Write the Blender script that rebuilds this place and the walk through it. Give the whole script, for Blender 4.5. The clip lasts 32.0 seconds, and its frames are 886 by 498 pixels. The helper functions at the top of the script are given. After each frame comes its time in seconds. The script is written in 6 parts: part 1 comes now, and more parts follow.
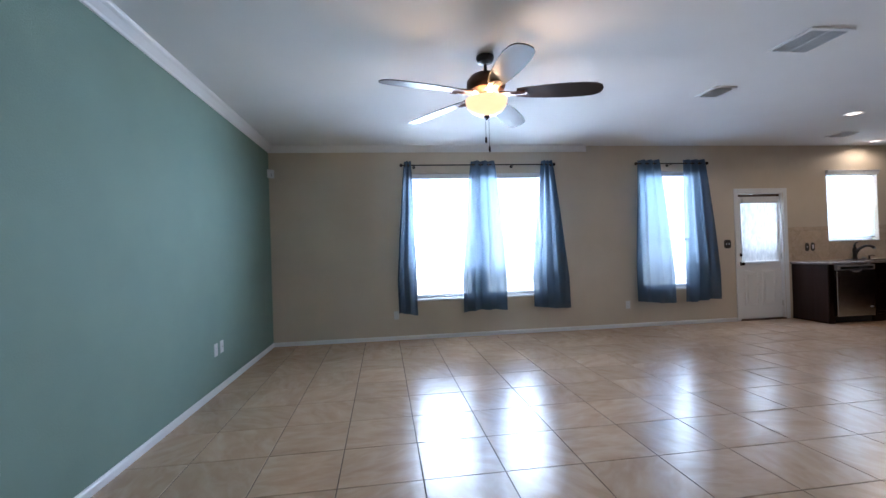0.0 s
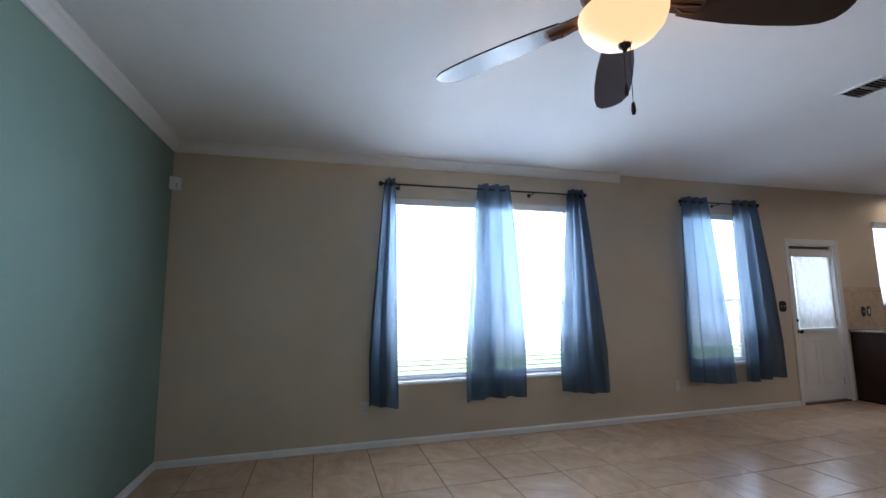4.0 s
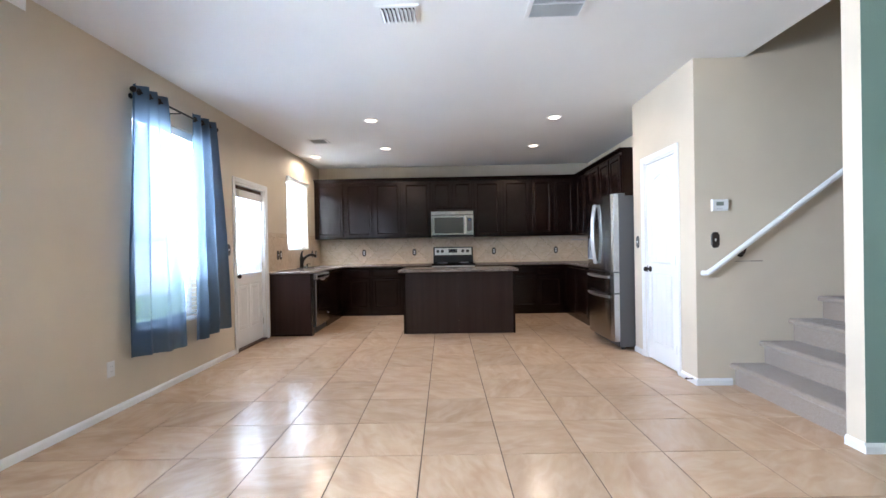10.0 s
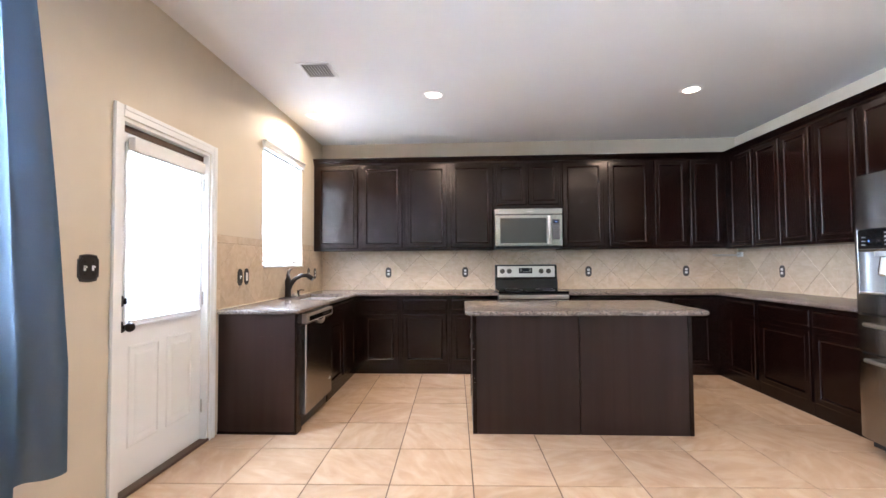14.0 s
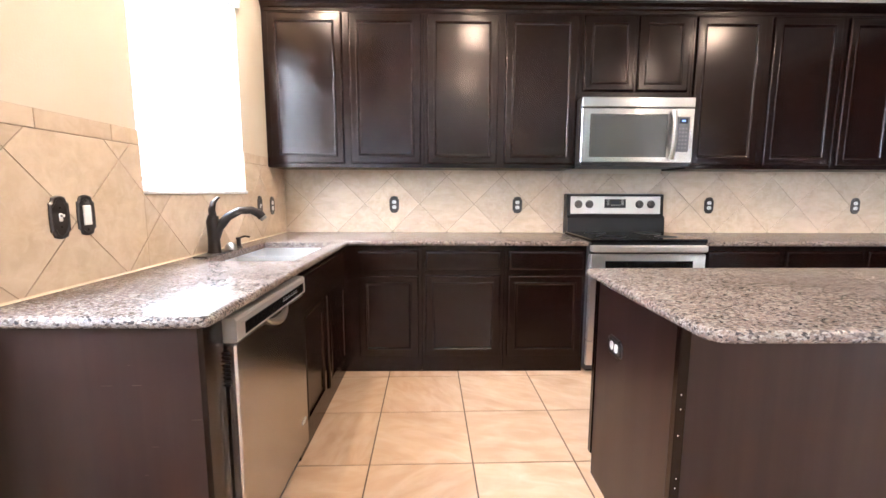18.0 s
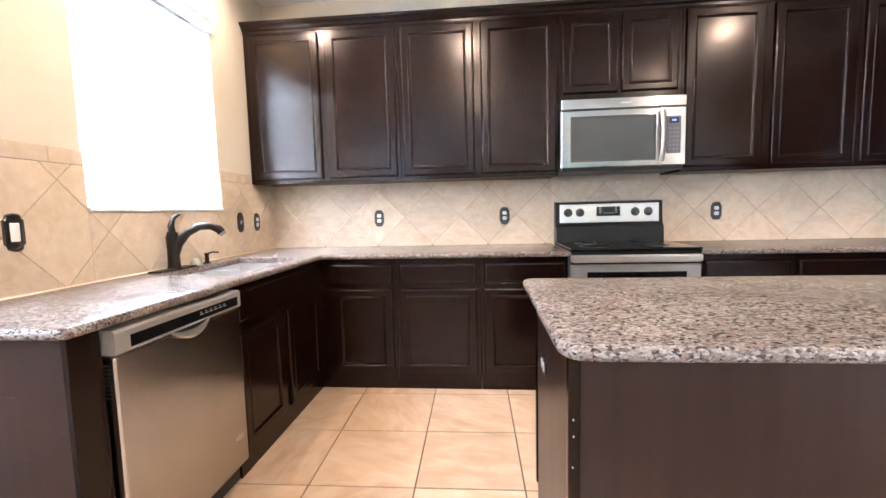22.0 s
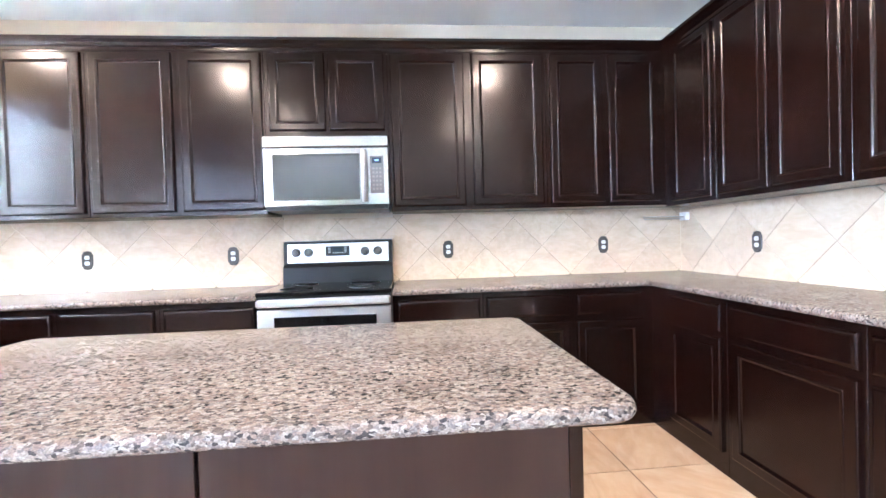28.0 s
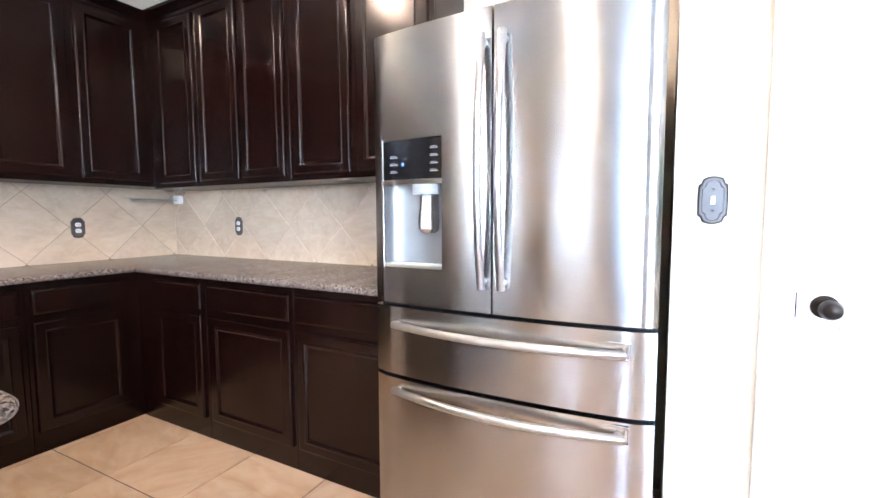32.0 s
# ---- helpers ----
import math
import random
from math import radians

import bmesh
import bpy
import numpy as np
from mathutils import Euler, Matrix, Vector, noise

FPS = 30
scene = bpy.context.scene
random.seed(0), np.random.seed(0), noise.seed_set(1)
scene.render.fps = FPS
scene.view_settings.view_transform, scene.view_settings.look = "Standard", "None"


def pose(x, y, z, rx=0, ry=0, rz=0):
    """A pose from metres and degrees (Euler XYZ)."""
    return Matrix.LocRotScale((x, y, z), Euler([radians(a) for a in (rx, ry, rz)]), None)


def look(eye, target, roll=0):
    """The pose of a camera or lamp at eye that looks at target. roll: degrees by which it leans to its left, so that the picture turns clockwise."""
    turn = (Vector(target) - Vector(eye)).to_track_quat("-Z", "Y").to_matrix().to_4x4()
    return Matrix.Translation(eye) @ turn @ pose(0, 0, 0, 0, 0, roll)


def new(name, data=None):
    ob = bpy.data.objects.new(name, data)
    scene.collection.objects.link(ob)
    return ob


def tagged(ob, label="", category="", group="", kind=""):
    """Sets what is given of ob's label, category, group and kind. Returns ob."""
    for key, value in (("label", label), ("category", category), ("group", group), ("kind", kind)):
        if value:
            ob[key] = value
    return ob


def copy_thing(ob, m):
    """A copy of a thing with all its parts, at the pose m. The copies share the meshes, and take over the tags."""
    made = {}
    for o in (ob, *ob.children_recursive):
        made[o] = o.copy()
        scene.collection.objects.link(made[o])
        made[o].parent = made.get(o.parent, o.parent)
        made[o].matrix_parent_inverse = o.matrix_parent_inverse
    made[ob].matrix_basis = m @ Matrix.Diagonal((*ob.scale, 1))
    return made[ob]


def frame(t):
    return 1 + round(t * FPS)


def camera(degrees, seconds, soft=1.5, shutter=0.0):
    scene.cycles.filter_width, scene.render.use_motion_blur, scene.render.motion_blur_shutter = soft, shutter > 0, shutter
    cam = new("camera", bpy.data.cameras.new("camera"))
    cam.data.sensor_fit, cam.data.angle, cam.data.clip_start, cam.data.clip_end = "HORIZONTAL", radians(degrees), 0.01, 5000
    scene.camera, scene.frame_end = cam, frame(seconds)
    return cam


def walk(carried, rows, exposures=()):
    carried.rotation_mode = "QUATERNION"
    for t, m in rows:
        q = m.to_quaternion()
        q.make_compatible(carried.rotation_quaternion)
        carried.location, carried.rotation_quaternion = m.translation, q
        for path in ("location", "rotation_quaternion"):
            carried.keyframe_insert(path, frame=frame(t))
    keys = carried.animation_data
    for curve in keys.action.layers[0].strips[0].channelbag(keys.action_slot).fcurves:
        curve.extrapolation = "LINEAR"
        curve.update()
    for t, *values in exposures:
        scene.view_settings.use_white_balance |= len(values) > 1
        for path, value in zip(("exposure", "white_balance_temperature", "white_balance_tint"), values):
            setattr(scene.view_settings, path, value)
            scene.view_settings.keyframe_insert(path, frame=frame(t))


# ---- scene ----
cam = camera(91.8, 32.0)
PATH = [
    (0, (-8.723, -6.182, 1.261), (-8.482, -4.197, 1.268), -1.8),
    (0.5, (-8.68, -6.146, 1.262), (-8.552, -4.151, 1.195), -1.7),
    (1, (-8.643, -6.075, 1.308), (-8.53, -4.079, 1.317), -2.3),
    (1.5, (-8.617, -5.862, 1.337), (-8.453, -3.869, 1.321), -0.2),
    (2, (-8.594, -5.572, 1.314), (-8.481, -3.576, 1.278), -0.3),
    (2.5, (-8.61, -5.219, 1.338), (-8.622, -3.221, 1.411), 0.5),
    (4.5, (-9.149, -3.894, 1.334), (-8.248, -2.128, 1.591), 0.2),
    (4.8, (-9.198, -3.725, 1.311), (-8.02, -2.12, 1.505), 1.4),
    (5, (-9.234, -3.606, 1.288), (-7.879, -2.146, 1.471), 0.8),
    (5.5, (-9.288, -3.391, 1.252), (-7.637, -2.267, 1.355), 1.7),
    (6, (-9.324, -3.159, 1.264), (-7.448, -2.466, 1.283), -0.2),
    (6.5, (-9.25, -2.977, 1.248), (-7.3, -2.533, 1.236), 0.4),
    (7, (-9.159, -2.839, 1.229), (-7.184, -2.532, 1.15), 0.1),
    (7.5, (-9.079, -2.692, 1.238), (-7.083, -2.609, 1.142), -1.2),
    (8, (-9.017, -2.616, 1.221), (-7.021, -2.583, 1.09), -0.8),
    (8.5, (-8.978, -2.584, 1.22), (-6.983, -2.557, 1.089), -0.3),
    (9, (-8.827, -2.583, 1.21), (-6.829, -2.543, 1.113), -1.0),
    (9.5, (-8.596, -2.59, 1.217), (-6.599, -2.557, 1.127), -1.8),
    (10, (-8.299, -2.56, 1.21), (-6.3, -2.519, 1.202), -1.0),
    (10.5, (-7.955, -2.538, 1.205), (-5.955, -2.512, 1.244), -0.9),
    (11, (-7.571, -2.486, 1.205), (-5.577, -2.342, 1.204), -0.3),
    (11.5, (-7.22, -2.364, 1.223), (-5.22, -2.355, 1.252), -0.8),
    (12, (-6.877, -2.283, 1.215), (-4.878, -2.252, 1.274), -1.2),
    (12.5, (-6.514, -2.191, 1.221), (-4.517, -2.086, 1.281), -0.9),
    (13, (-6.178, -2.045, 1.213), (-4.179, -2.023, 1.273), -1.3),
    (13.5, (-5.817, -1.932, 1.222), (-3.82, -1.833, 1.296), -0.5),
    (15.5, (-4.339, -1.38, 1.242), (-2.339, -1.355, 1.268), -0.1),
    (16, (-4.012, -1.305, 1.216), (-2.013, -1.245, 1.203), -1.0),
    (16.5, (-3.735, -1.257, 1.2), (-1.74, -1.178, 1.088), -0.1),
    (17, (-3.505, -1.181, 1.216), (-1.511, -1.199, 1.059), -0.2),
    (17.5, (-3.404, -1.164, 1.215), (-1.417, -1.219, 0.993), 0.4),
    (18, (-3.422, -1.191, 1.213), (-1.439, -1.224, 0.956), 0.2),
    (18.5, (-3.458, -1.204, 1.211), (-1.472, -1.201, 0.982), 0.2),
    (19, (-3.491, -1.239, 1.228), (-1.501, -1.161, 1.053), -0.6),
    (19.5, (-3.496, -1.264, 1.217), (-1.506, -1.128, 1.088), -0.6),
    (20, (-3.478, -1.321, 1.21), (-1.485, -1.194, 1.099), -0.0),
    (20.5, (-3.42, -1.383, 1.192), (-1.427, -1.279, 1.067), -0.4),
    (21, (-3.372, -1.463, 1.182), (-1.38, -1.358, 1.037), 0.1),
    (21.5, (-3.342, -1.552, 1.181), (-1.352, -1.435, 1.021), -0.7),
    (22, (-3.33, -1.664, 1.179), (-1.348, -1.481, 0.997), -1.4),
    (22.5, (-3.335, -1.792, 1.188), (-1.354, -1.578, 1.025), -1.0),
    (23, (-3.327, -1.901, 1.18), (-1.339, -1.755, 1.032), -0.5),
    (23.5, (-3.297, -2.008, 1.182), (-1.305, -1.877, 1.07), -0.7),
    (24, (-3.284, -2.109, 1.175), (-1.288, -2.019, 1.092), -0.9),
    (24.5, (-3.268, -2.219, 1.153), (-1.273, -2.119, 1.053), -1.3),
    (26.5, (-3.212, -2.72, 1.152), (-1.215, -2.63, 1.104), -0.5),
    (27, (-3.189, -2.826, 1.171), (-1.191, -2.792, 1.102), -1.2),
    (27.5, (-3.177, -2.939, 1.178), (-1.179, -2.952, 1.109), -1.9),
    (28, (-3.173, -3.071, 1.188), (-1.18, -3.235, 1.15), -1.7),
    (28.5, (-3.181, -3.184, 1.189), (-1.227, -3.61, 1.17), -1.7),
    (29, (-3.212, -3.262, 1.195), (-1.353, -4.001, 1.196), -1.5),
    (29.5, (-3.238, -3.292, 1.207), (-1.54, -4.348, 1.241), -1.2),
    (30, (-3.25, -3.289, 1.225), (-1.766, -4.626, 1.311), -1.1),
    (30.5, (-3.259, -3.274, 1.237), (-2.001, -4.823, 1.37), -0.5),
    (31, (-3.287, -3.242, 1.235), (-2.241, -4.944, 1.336), -0.5),
    (31.5, (-3.318, -3.211, 1.216), (-2.41, -4.992, 1.193), -0.8),
    (32, (-3.366, -3.181, 1.187), (-2.45, -4.952, 1.037), -0.2),
]
EXPOSURES = [
    (0.0, 2.46, 5280, 18), (1.0, 2.2, 5280, 18), (2.5, 2.36, 5280, 18), (5.0, 1.95, 5520, 18), (6.0, 2.0, 5330, 17), (7.0, 2.72, 5420, 16), (9.0, 3.52, 5560, 16),
    (13.0, 4.04, 5620, 17), (17.0, 5.02, 5720, 19), (22.0, 5.02, 5640, 18), (24.0, 5.12, 5480, 16), (26.0, 5.38, 5400, 16), (27.0, 5.63, 5260, 16), (28.0, 5.62, 5060, 15), (30.0, 5.8, 5400, 17), (31.0, 5.57, 5430, 17), (32.0, 4.92, 5450, 17),
]
FAN_WATTS, CAN_WATTS, SKY_WATTS = 4.5, 4.4, 22.0
walk(cam, [(t, look(eye, target, roll)) for t, eye, target, roll in PATH], EXPOSURES)

# ---- world, sun and exposure ----
world = bpy.data.worlds.new("hazy_sky")
scene.world = world
world.use_nodes = True
wn = world.node_tree.nodes
sky = wn.new("ShaderNodeTexSky")
sky.sky_type = "NISHITA"
sky.sun_disc = False
sky.sun_elevation, sky.sun_rotation = radians(52), radians(180)
sky.air_density, sky.dust_density, sky.ozone_density = 1.0, 1.5, 1.0
wn["Background"].inputs["Strength"].default_value = 0.15
world.node_tree.links.new(sky.outputs["Color"], wn["Background"].inputs["Color"])
sun = new("sun", bpy.data.lights.new("sun", "SUN"))
sun.data.energy, sun.data.angle, sun.data.color = 5.0, radians(2), (1.0, 0.96, 0.9)
sun.matrix_world = look((0, -20, 26), (0, 0, 0))

# sky light in the upper part of each window and in the door glass: x from, x to, z from, z to, share of the open sky
for a, b, c, d, k in ((-8.6, -7.44, 1.02, 2.5, 1.0), (-7.41, -6.1, 1.02, 2.5, 1.0), (-5.05, -3.65, 1.02, 2.5, 0.55), (-1.75, -0.55, 1.3, 2.45, 0.48), (-3.2, -2.5, 1.15, 1.92, 0.55)):
    l = new("sky_window", bpy.data.lights.new("sky_window", "AREA"))
    l.data.shape, l.data.size, l.data.size_y = "RECTANGLE", b - a, d - c
    l.data.energy, l.data.color = k * SKY_WATTS * (b - a) * (d - c), (0.86, 0.95, 1.0)
    l.matrix_world = look(((a + b) / 2, 0.24, (c + d) / 2), ((a + b) / 2, -1, (c + d) / 2))

# ---- plan, in metres ----
X_W, X_E = -10.37, 0.0          # green wall and kitchen back wall
Y_N, Y_S = 0.0, -9.25           # window wall and the closing wall behind
Y_R = -5.19                     # wall behind the right cabinet run
X_P, X_C, Y_P = -3.385, -4.61, -4.63   # pantry box: its two corners and its face
X_G = -5.82                     # green face of the stair wall
H = 2.775                       # ceiling

# ---- materials ----
def mat(name, color, rough=0.5, metal=0.0, **more):
    m = bpy.data.materials.new(name)
    m.use_nodes = True
    b = m.node_tree.nodes["Principled BSDF"]
    b.inputs["Base Color"].default_value = (*color, 1)
    b.inputs["Roughness"].default_value = rough
    b.inputs["Metallic"].default_value = metal
    for key, value in more.items():
        b.inputs[key.replace("_", " ")].default_value = value
    return m


def node(m, kind, **inputs):
    n = m.node_tree.nodes.new(kind)
    for key, value in inputs.items():
        n.inputs[key.replace("_", " ")].default_value = value
    return n


def link(m, a, b):
    m.node_tree.links.new(a, b)


def coords(m, scale=(1, 1, 1), spin=(0, 0, 0)):
    """Places in metres, the same for all pieces of a surface."""
    g = m.node_tree.nodes.new("ShaderNodeNewGeometry")
    s = node(m, "ShaderNodeMapping")
    s.inputs["Scale"].default_value = scale
    s.inputs["Rotation"].default_value = spin
    link(m, g.outputs["Position"], s.inputs["Vector"])
    return s.outputs["Vector"]


def noise_of(m, vec, scale, detail=4, rough=0.55, distort=0.0):
    n = node(m, "ShaderNodeTexNoise", Scale=scale, Detail=detail, Roughness=rough, Distortion=distort)
    link(m, vec, n.inputs["Vector"])
    return n.outputs["Fac"]


def ramp(m, fac, stops):
    r = m.node_tree.nodes.new("ShaderNodeValToRGB")
    e = r.color_ramp.elements
    while len(e) < len(stops):
        e.new(0.5)
    for el, (p, c) in zip(e, stops):
        el.position, el.color = p, (*c, 1)
    link(m, fac, r.inputs["Fac"])
    return r.outputs["Color"]


def mix(m, a, b, fac, kind="MIX"):
    n = m.node_tree.nodes.new("ShaderNodeMix")
    n.data_type, n.blend_type = "RGBA", kind
    for value, slot in ((fac, n.inputs[0]), (a, n.inputs[6]), (b, n.inputs[7])):
        if hasattr(value, "is_linked"):
            link(m, value, slot)
        else:
            slot.default_value = value if not isinstance(value, tuple) else (*value, 1)
    return n.outputs[2]


def colour(m, socket):
    link(m, socket, m.node_tree.nodes["Principled BSDF"].inputs["Base Color"])


def roughen(m, fac, low, high):
    n = node(m, "ShaderNodeMapRange")
    n.inputs["To Min"].default_value, n.inputs["To Max"].default_value = low, high
    link(m, fac, n.inputs["Value"])
    link(m, n.outputs["Result"], m.node_tree.nodes["Principled BSDF"].inputs["Roughness"])


def bump(m, fac, strength=0.2, distance=0.002):
    n = node(m, "ShaderNodeBump", Strength=strength, Distance=distance)
    link(m, fac, n.inputs["Height"])
    link(m, n.outputs["Normal"], m.node_tree.nodes["Principled BSDF"].inputs["Normal"])


def paint(name, color, rough, peel=0.25, wear=0.05):
    """Rolled wall paint over orange-peel plaster."""
    m = mat(name, color, rough)
    v = coords(m)
    soft = noise_of(m, v, 1.3, 3)
    dark = tuple(c * (1 - wear) for c in color)
    light = tuple(min(1, c * (1 + wear)) for c in color)
    colour(m, ramp(m, soft, [(0.3, dark), (0.7, light)]))
    fine = noise_of(m, v, 120, 3)
    bump(m, fine, peel, 0.003)
    roughen(m, noise_of(m, v, 7, 4), rough - 0.06, rough + 0.08)
    return m


WALL = paint("beige_wall_paint", (0.62, 0.54, 0.425), 0.6)
GREEN = paint("sage_green_paint", (0.243, 0.342, 0.290), 0.72, 0.45)
GREEN.node_tree.nodes["Principled BSDF"].inputs["Specular IOR Level"].default_value = 0.15
CEIL = paint("white_ceiling_paint", (0.80, 0.80, 0.79), 0.85, 0.5, 0.02)
TRIM = paint("white_trim_paint", (0.80, 0.80, 0.79), 0.35, 0.05, 0.02)
VINYL = mat("white_vinyl", (0.78, 0.78, 0.78), 0.35)


def tile_mat(name, a, b, vein, grain=1.0, rough=(0.16, 0.3), bumpy=0.12):
    m = mat(name, a, 0.25, Specular_IOR_Level=0.6)
    info = m.node_tree.nodes.new("ShaderNodeObjectInfo")
    v = coords(m)
    shift = node(m, "ShaderNodeVectorMath")
    shift.operation = "MULTIPLY_ADD"
    link(m, info.outputs["Random"], shift.inputs[0])
    shift.inputs[1].default_value = (37.0, 11.0, 23.0)
    link(m, v, shift.inputs[2])
    turn = node(m, "ShaderNodeVectorRotate")
    turn.rotation_type = "Z_AXIS"
    link(m, shift.outputs["Vector"], turn.inputs["Vector"])
    ang = node(m, "ShaderNodeMath")
    ang.operation = "MULTIPLY"
    ang.inputs[1].default_value = 6.3
    link(m, info.outputs["Random"], ang.inputs[0])
    link(m, ang.outputs[0], turn.inputs["Angle"])
    w = turn.outputs["Vector"]
    st = node(m, "ShaderNodeMapping")
    st.inputs["Scale"].default_value = (1.0, 2.6, 2.6)
    st.inputs["Rotation"].default_value = (0.4, 0.4, 0.7)
    link(m, w, st.inputs["Vector"])
    brushed = st.outputs["Vector"]
    cloud = noise_of(m, brushed, 2.8 * grain, 4, 0.5, 0.6)
    streak = noise_of(m, brushed, 5.5 * grain, 4, 0.5, 0.8)
    base = ramp(m, cloud, [(0.30, b), (0.70, a)])
    base = mix(m, base, vein, ramp(m, streak, [(0.40, (0, 0, 0)), (0.80, (0.6, 0.6, 0.6))]))
    tone = node(m, "ShaderNodeMapRange")
    tone.inputs["To Min"].default_value, tone.inputs["To Max"].default_value = 0.93, 1.06
    link(m, info.outputs["Random"], tone.inputs["Value"])
    hsv = node(m, "ShaderNodeHueSaturation")
    link(m, tone.outputs["Result"], hsv.inputs["Value"])
    link(m, base, hsv.inputs["Color"])
    colour(m, hsv.outputs["Color"])
    roughen(m, noise_of(m, v, 9, 5), *rough)
    bump(m, noise_of(m, v, 14, 5), bumpy, 0.004)
    return m


FLOOR_TILE = tile_mat("beige_ceramic_tile", (0.60, 0.418, 0.270), (0.49, 0.322, 0.196), (0.68, 0.515, 0.370), 1.0, (0.195, 0.275), 0.05)
WALL_TILE = tile_mat("tan_stone_tile", (0.585, 0.465, 0.338), (0.49, 0.378, 0.262), (0.66, 0.552, 0.430), 1.6, (0.38, 0.52), 0.12)
WALL_TILE.node_tree.nodes["Principled BSDF"].inputs["Specular IOR Level"].default_value = 0.35
GROUT = mat("grey_brown_grout", (0.105, 0.068, 0.042), 0.9)
bump(GROUT, noise_of(GROUT, coords(GROUT), 250), 0.4)
WALL_GROUT = mat("tan_grout", (0.24, 0.185, 0.13), 0.9)


def espresso():
    m = mat("espresso_stained_wood", (0.02, 0.01, 0.008), 0.22, Specular_IOR_Level=0.30)
    m.node_tree.nodes["Principled BSDF"].inputs["Specular Tint"].default_value = (1.0, 0.90, 0.85, 1)
    g = noise_of(m, coords(m, (30, 30, 1.6)), 2.0, 4, 0.6, 0.5)
    grain = ramp(m, g, [(0.25, (0.0042, 0.0016, 0.0012)), (0.75, (0.0082, 0.0029, 0.0020))])
    stain = ramp(m, noise_of(m, coords(m, (2.2, 2.2, 1.0)), 2.6, 4, 0.6), [(0.32, (0.68, 0.66, 0.66)), (0.68, (1.38, 1.24, 1.14))])
    colour(m, mix(m, grain, stain, 1.0, "MULTIPLY"))
    roughen(m, noise_of(m, coords(m, (5, 5, 2)), 2.0, 4), 0.17, 0.27)
    bump(m, g, 0.06, 0.001)
    return m


WOOD = espresso()
LAMINATE = mat("espresso_side_laminate", (0.02, 0.01, 0.009), 0.36, Specular_IOR_Level=0.42)
LAMINATE.node_tree.nodes["Principled BSDF"].inputs["Specular Tint"].default_value = (1.0, 0.88, 0.84, 1)
colour(LAMINATE, ramp(LAMINATE, noise_of(LAMINATE, coords(LAMINATE, (10, 10, 0.7)), 2.0, 3), [(0.3, (0.0135, 0.0054, 0.0045)), (0.7, (0.0200, 0.0078, 0.0062))]))
streak = node(LAMINATE, "ShaderNodeMapRange")
for k, v in (("From Min", 0.3), ("From Max", 0.7), ("To Min", 0.41), ("To Max", 0.52)):
    streak.inputs[k].default_value = v
link(LAMINATE, noise_of(LAMINATE, coords(LAMINATE, (13, 13, 0.4)), 1.0, 5), streak.inputs["Value"])
link(LAMINATE, streak.outputs["Result"], LAMINATE.node_tree.nodes["Principled BSDF"].inputs["Specular IOR Level"])


def granite():
    m = mat("speckled_granite", (0.4, 0.35, 0.32), 0.18, Specular_IOR_Level=0.16)
    v = coords(m, (1.0, 0.62, 1.0), (0, 0, 0.12))
    cells = node(m, "ShaderNodeTexVoronoi", Scale=190.0, Randomness=1.0)
    warp = node(m, "ShaderNodeVectorMath")
    warp.operation = "MULTIPLY_ADD"
    n = node(m, "ShaderNodeTexNoise", Scale=160.0, Detail=3.0)
    link(m, v, n.inputs["Vector"])
    link(m, n.outputs["Color"], warp.inputs[0])
    warp.inputs[1].default_value = (0.008, 0.008, 0.008)
    link(m, v, warp.inputs[2])
    link(m, warp.outputs["Vector"], cells.inputs["Vector"])
    split = m.node_tree.nodes.new("ShaderNodeSeparateColor")
    link(m, cells.outputs["Color"], split.inputs["Color"])
    r = m.node_tree.nodes.new("ShaderNodeValToRGB")
    r.color_ramp.interpolation = "CONSTANT"
    stops = [(0.0, (0.055, 0.050, 0.050)), (0.11, (0.135, 0.114, 0.104)), (0.27, (0.235, 0.188, 0.162)), (0.50, (0.30, 0.262, 0.236)),
             (0.72, (0.205, 0.185, 0.176)), (0.86, (0.36, 0.335, 0.312))]
    e = r.color_ramp.elements
    while len(e) < len(stops):
        e.new(0.5)
    for el, (p, c) in zip(e, stops):
        el.position, el.color = p, (*c, 1)
    link(m, split.outputs["Red"], r.inputs["Fac"])
    big = noise_of(m, v, 9, 4)
    patch = ramp(m, big, [(0.35, (0.67, 0.645, 0.615)), (0.65, (0.90, 0.865, 0.83))])
    crumbs = ramp(m, noise_of(m, v, 420, 2), [(0.38, (0.72, 0.71, 0.70)), (0.62, (1.2, 1.18, 1.17))])
    colour(m, mix(m, mix(m, r.outputs["Color"], crumbs, 1.0, "MULTIPLY"), patch, 1.0, "MULTIPLY"))
    roughen(m, noise_of(m, v, 60, 3), 0.17, 0.25)
    return m


GRANITE = granite()


def steel(name, tint=(0.50, 0.49, 0.48), rough=0.22, along=2):
    """Brushed stainless steel; the brushing runs across the axis given."""
    m = mat(name, tint, rough, 1.0)
    sc = [6.0, 6.0, 6.0]
    sc[along] = 1600.0
    g = noise_of(m, coords(m, tuple(sc)), 1.0, 2)
    t = m.node_tree.nodes.new("ShaderNodeCombineXYZ")
    t.inputs["X"].default_value, t.inputs["Y"].default_value, t.inputs["Z"].default_value = 0.05, 0.05, 1.0
    link(m, t.outputs[0], m.node_tree.nodes["Principled BSDF"].inputs["Tangent"])
    m.node_tree.nodes["Principled BSDF"].inputs["Anisotropic"].default_value = 0.85
    soft = noise_of(m, coords(m), 4, 3)
    colour(m, ramp(m, soft, [(0.3, tuple(c * 0.93 for c in tint)), (0.7, tuple(c * 1.04 for c in tint))]))
    return m


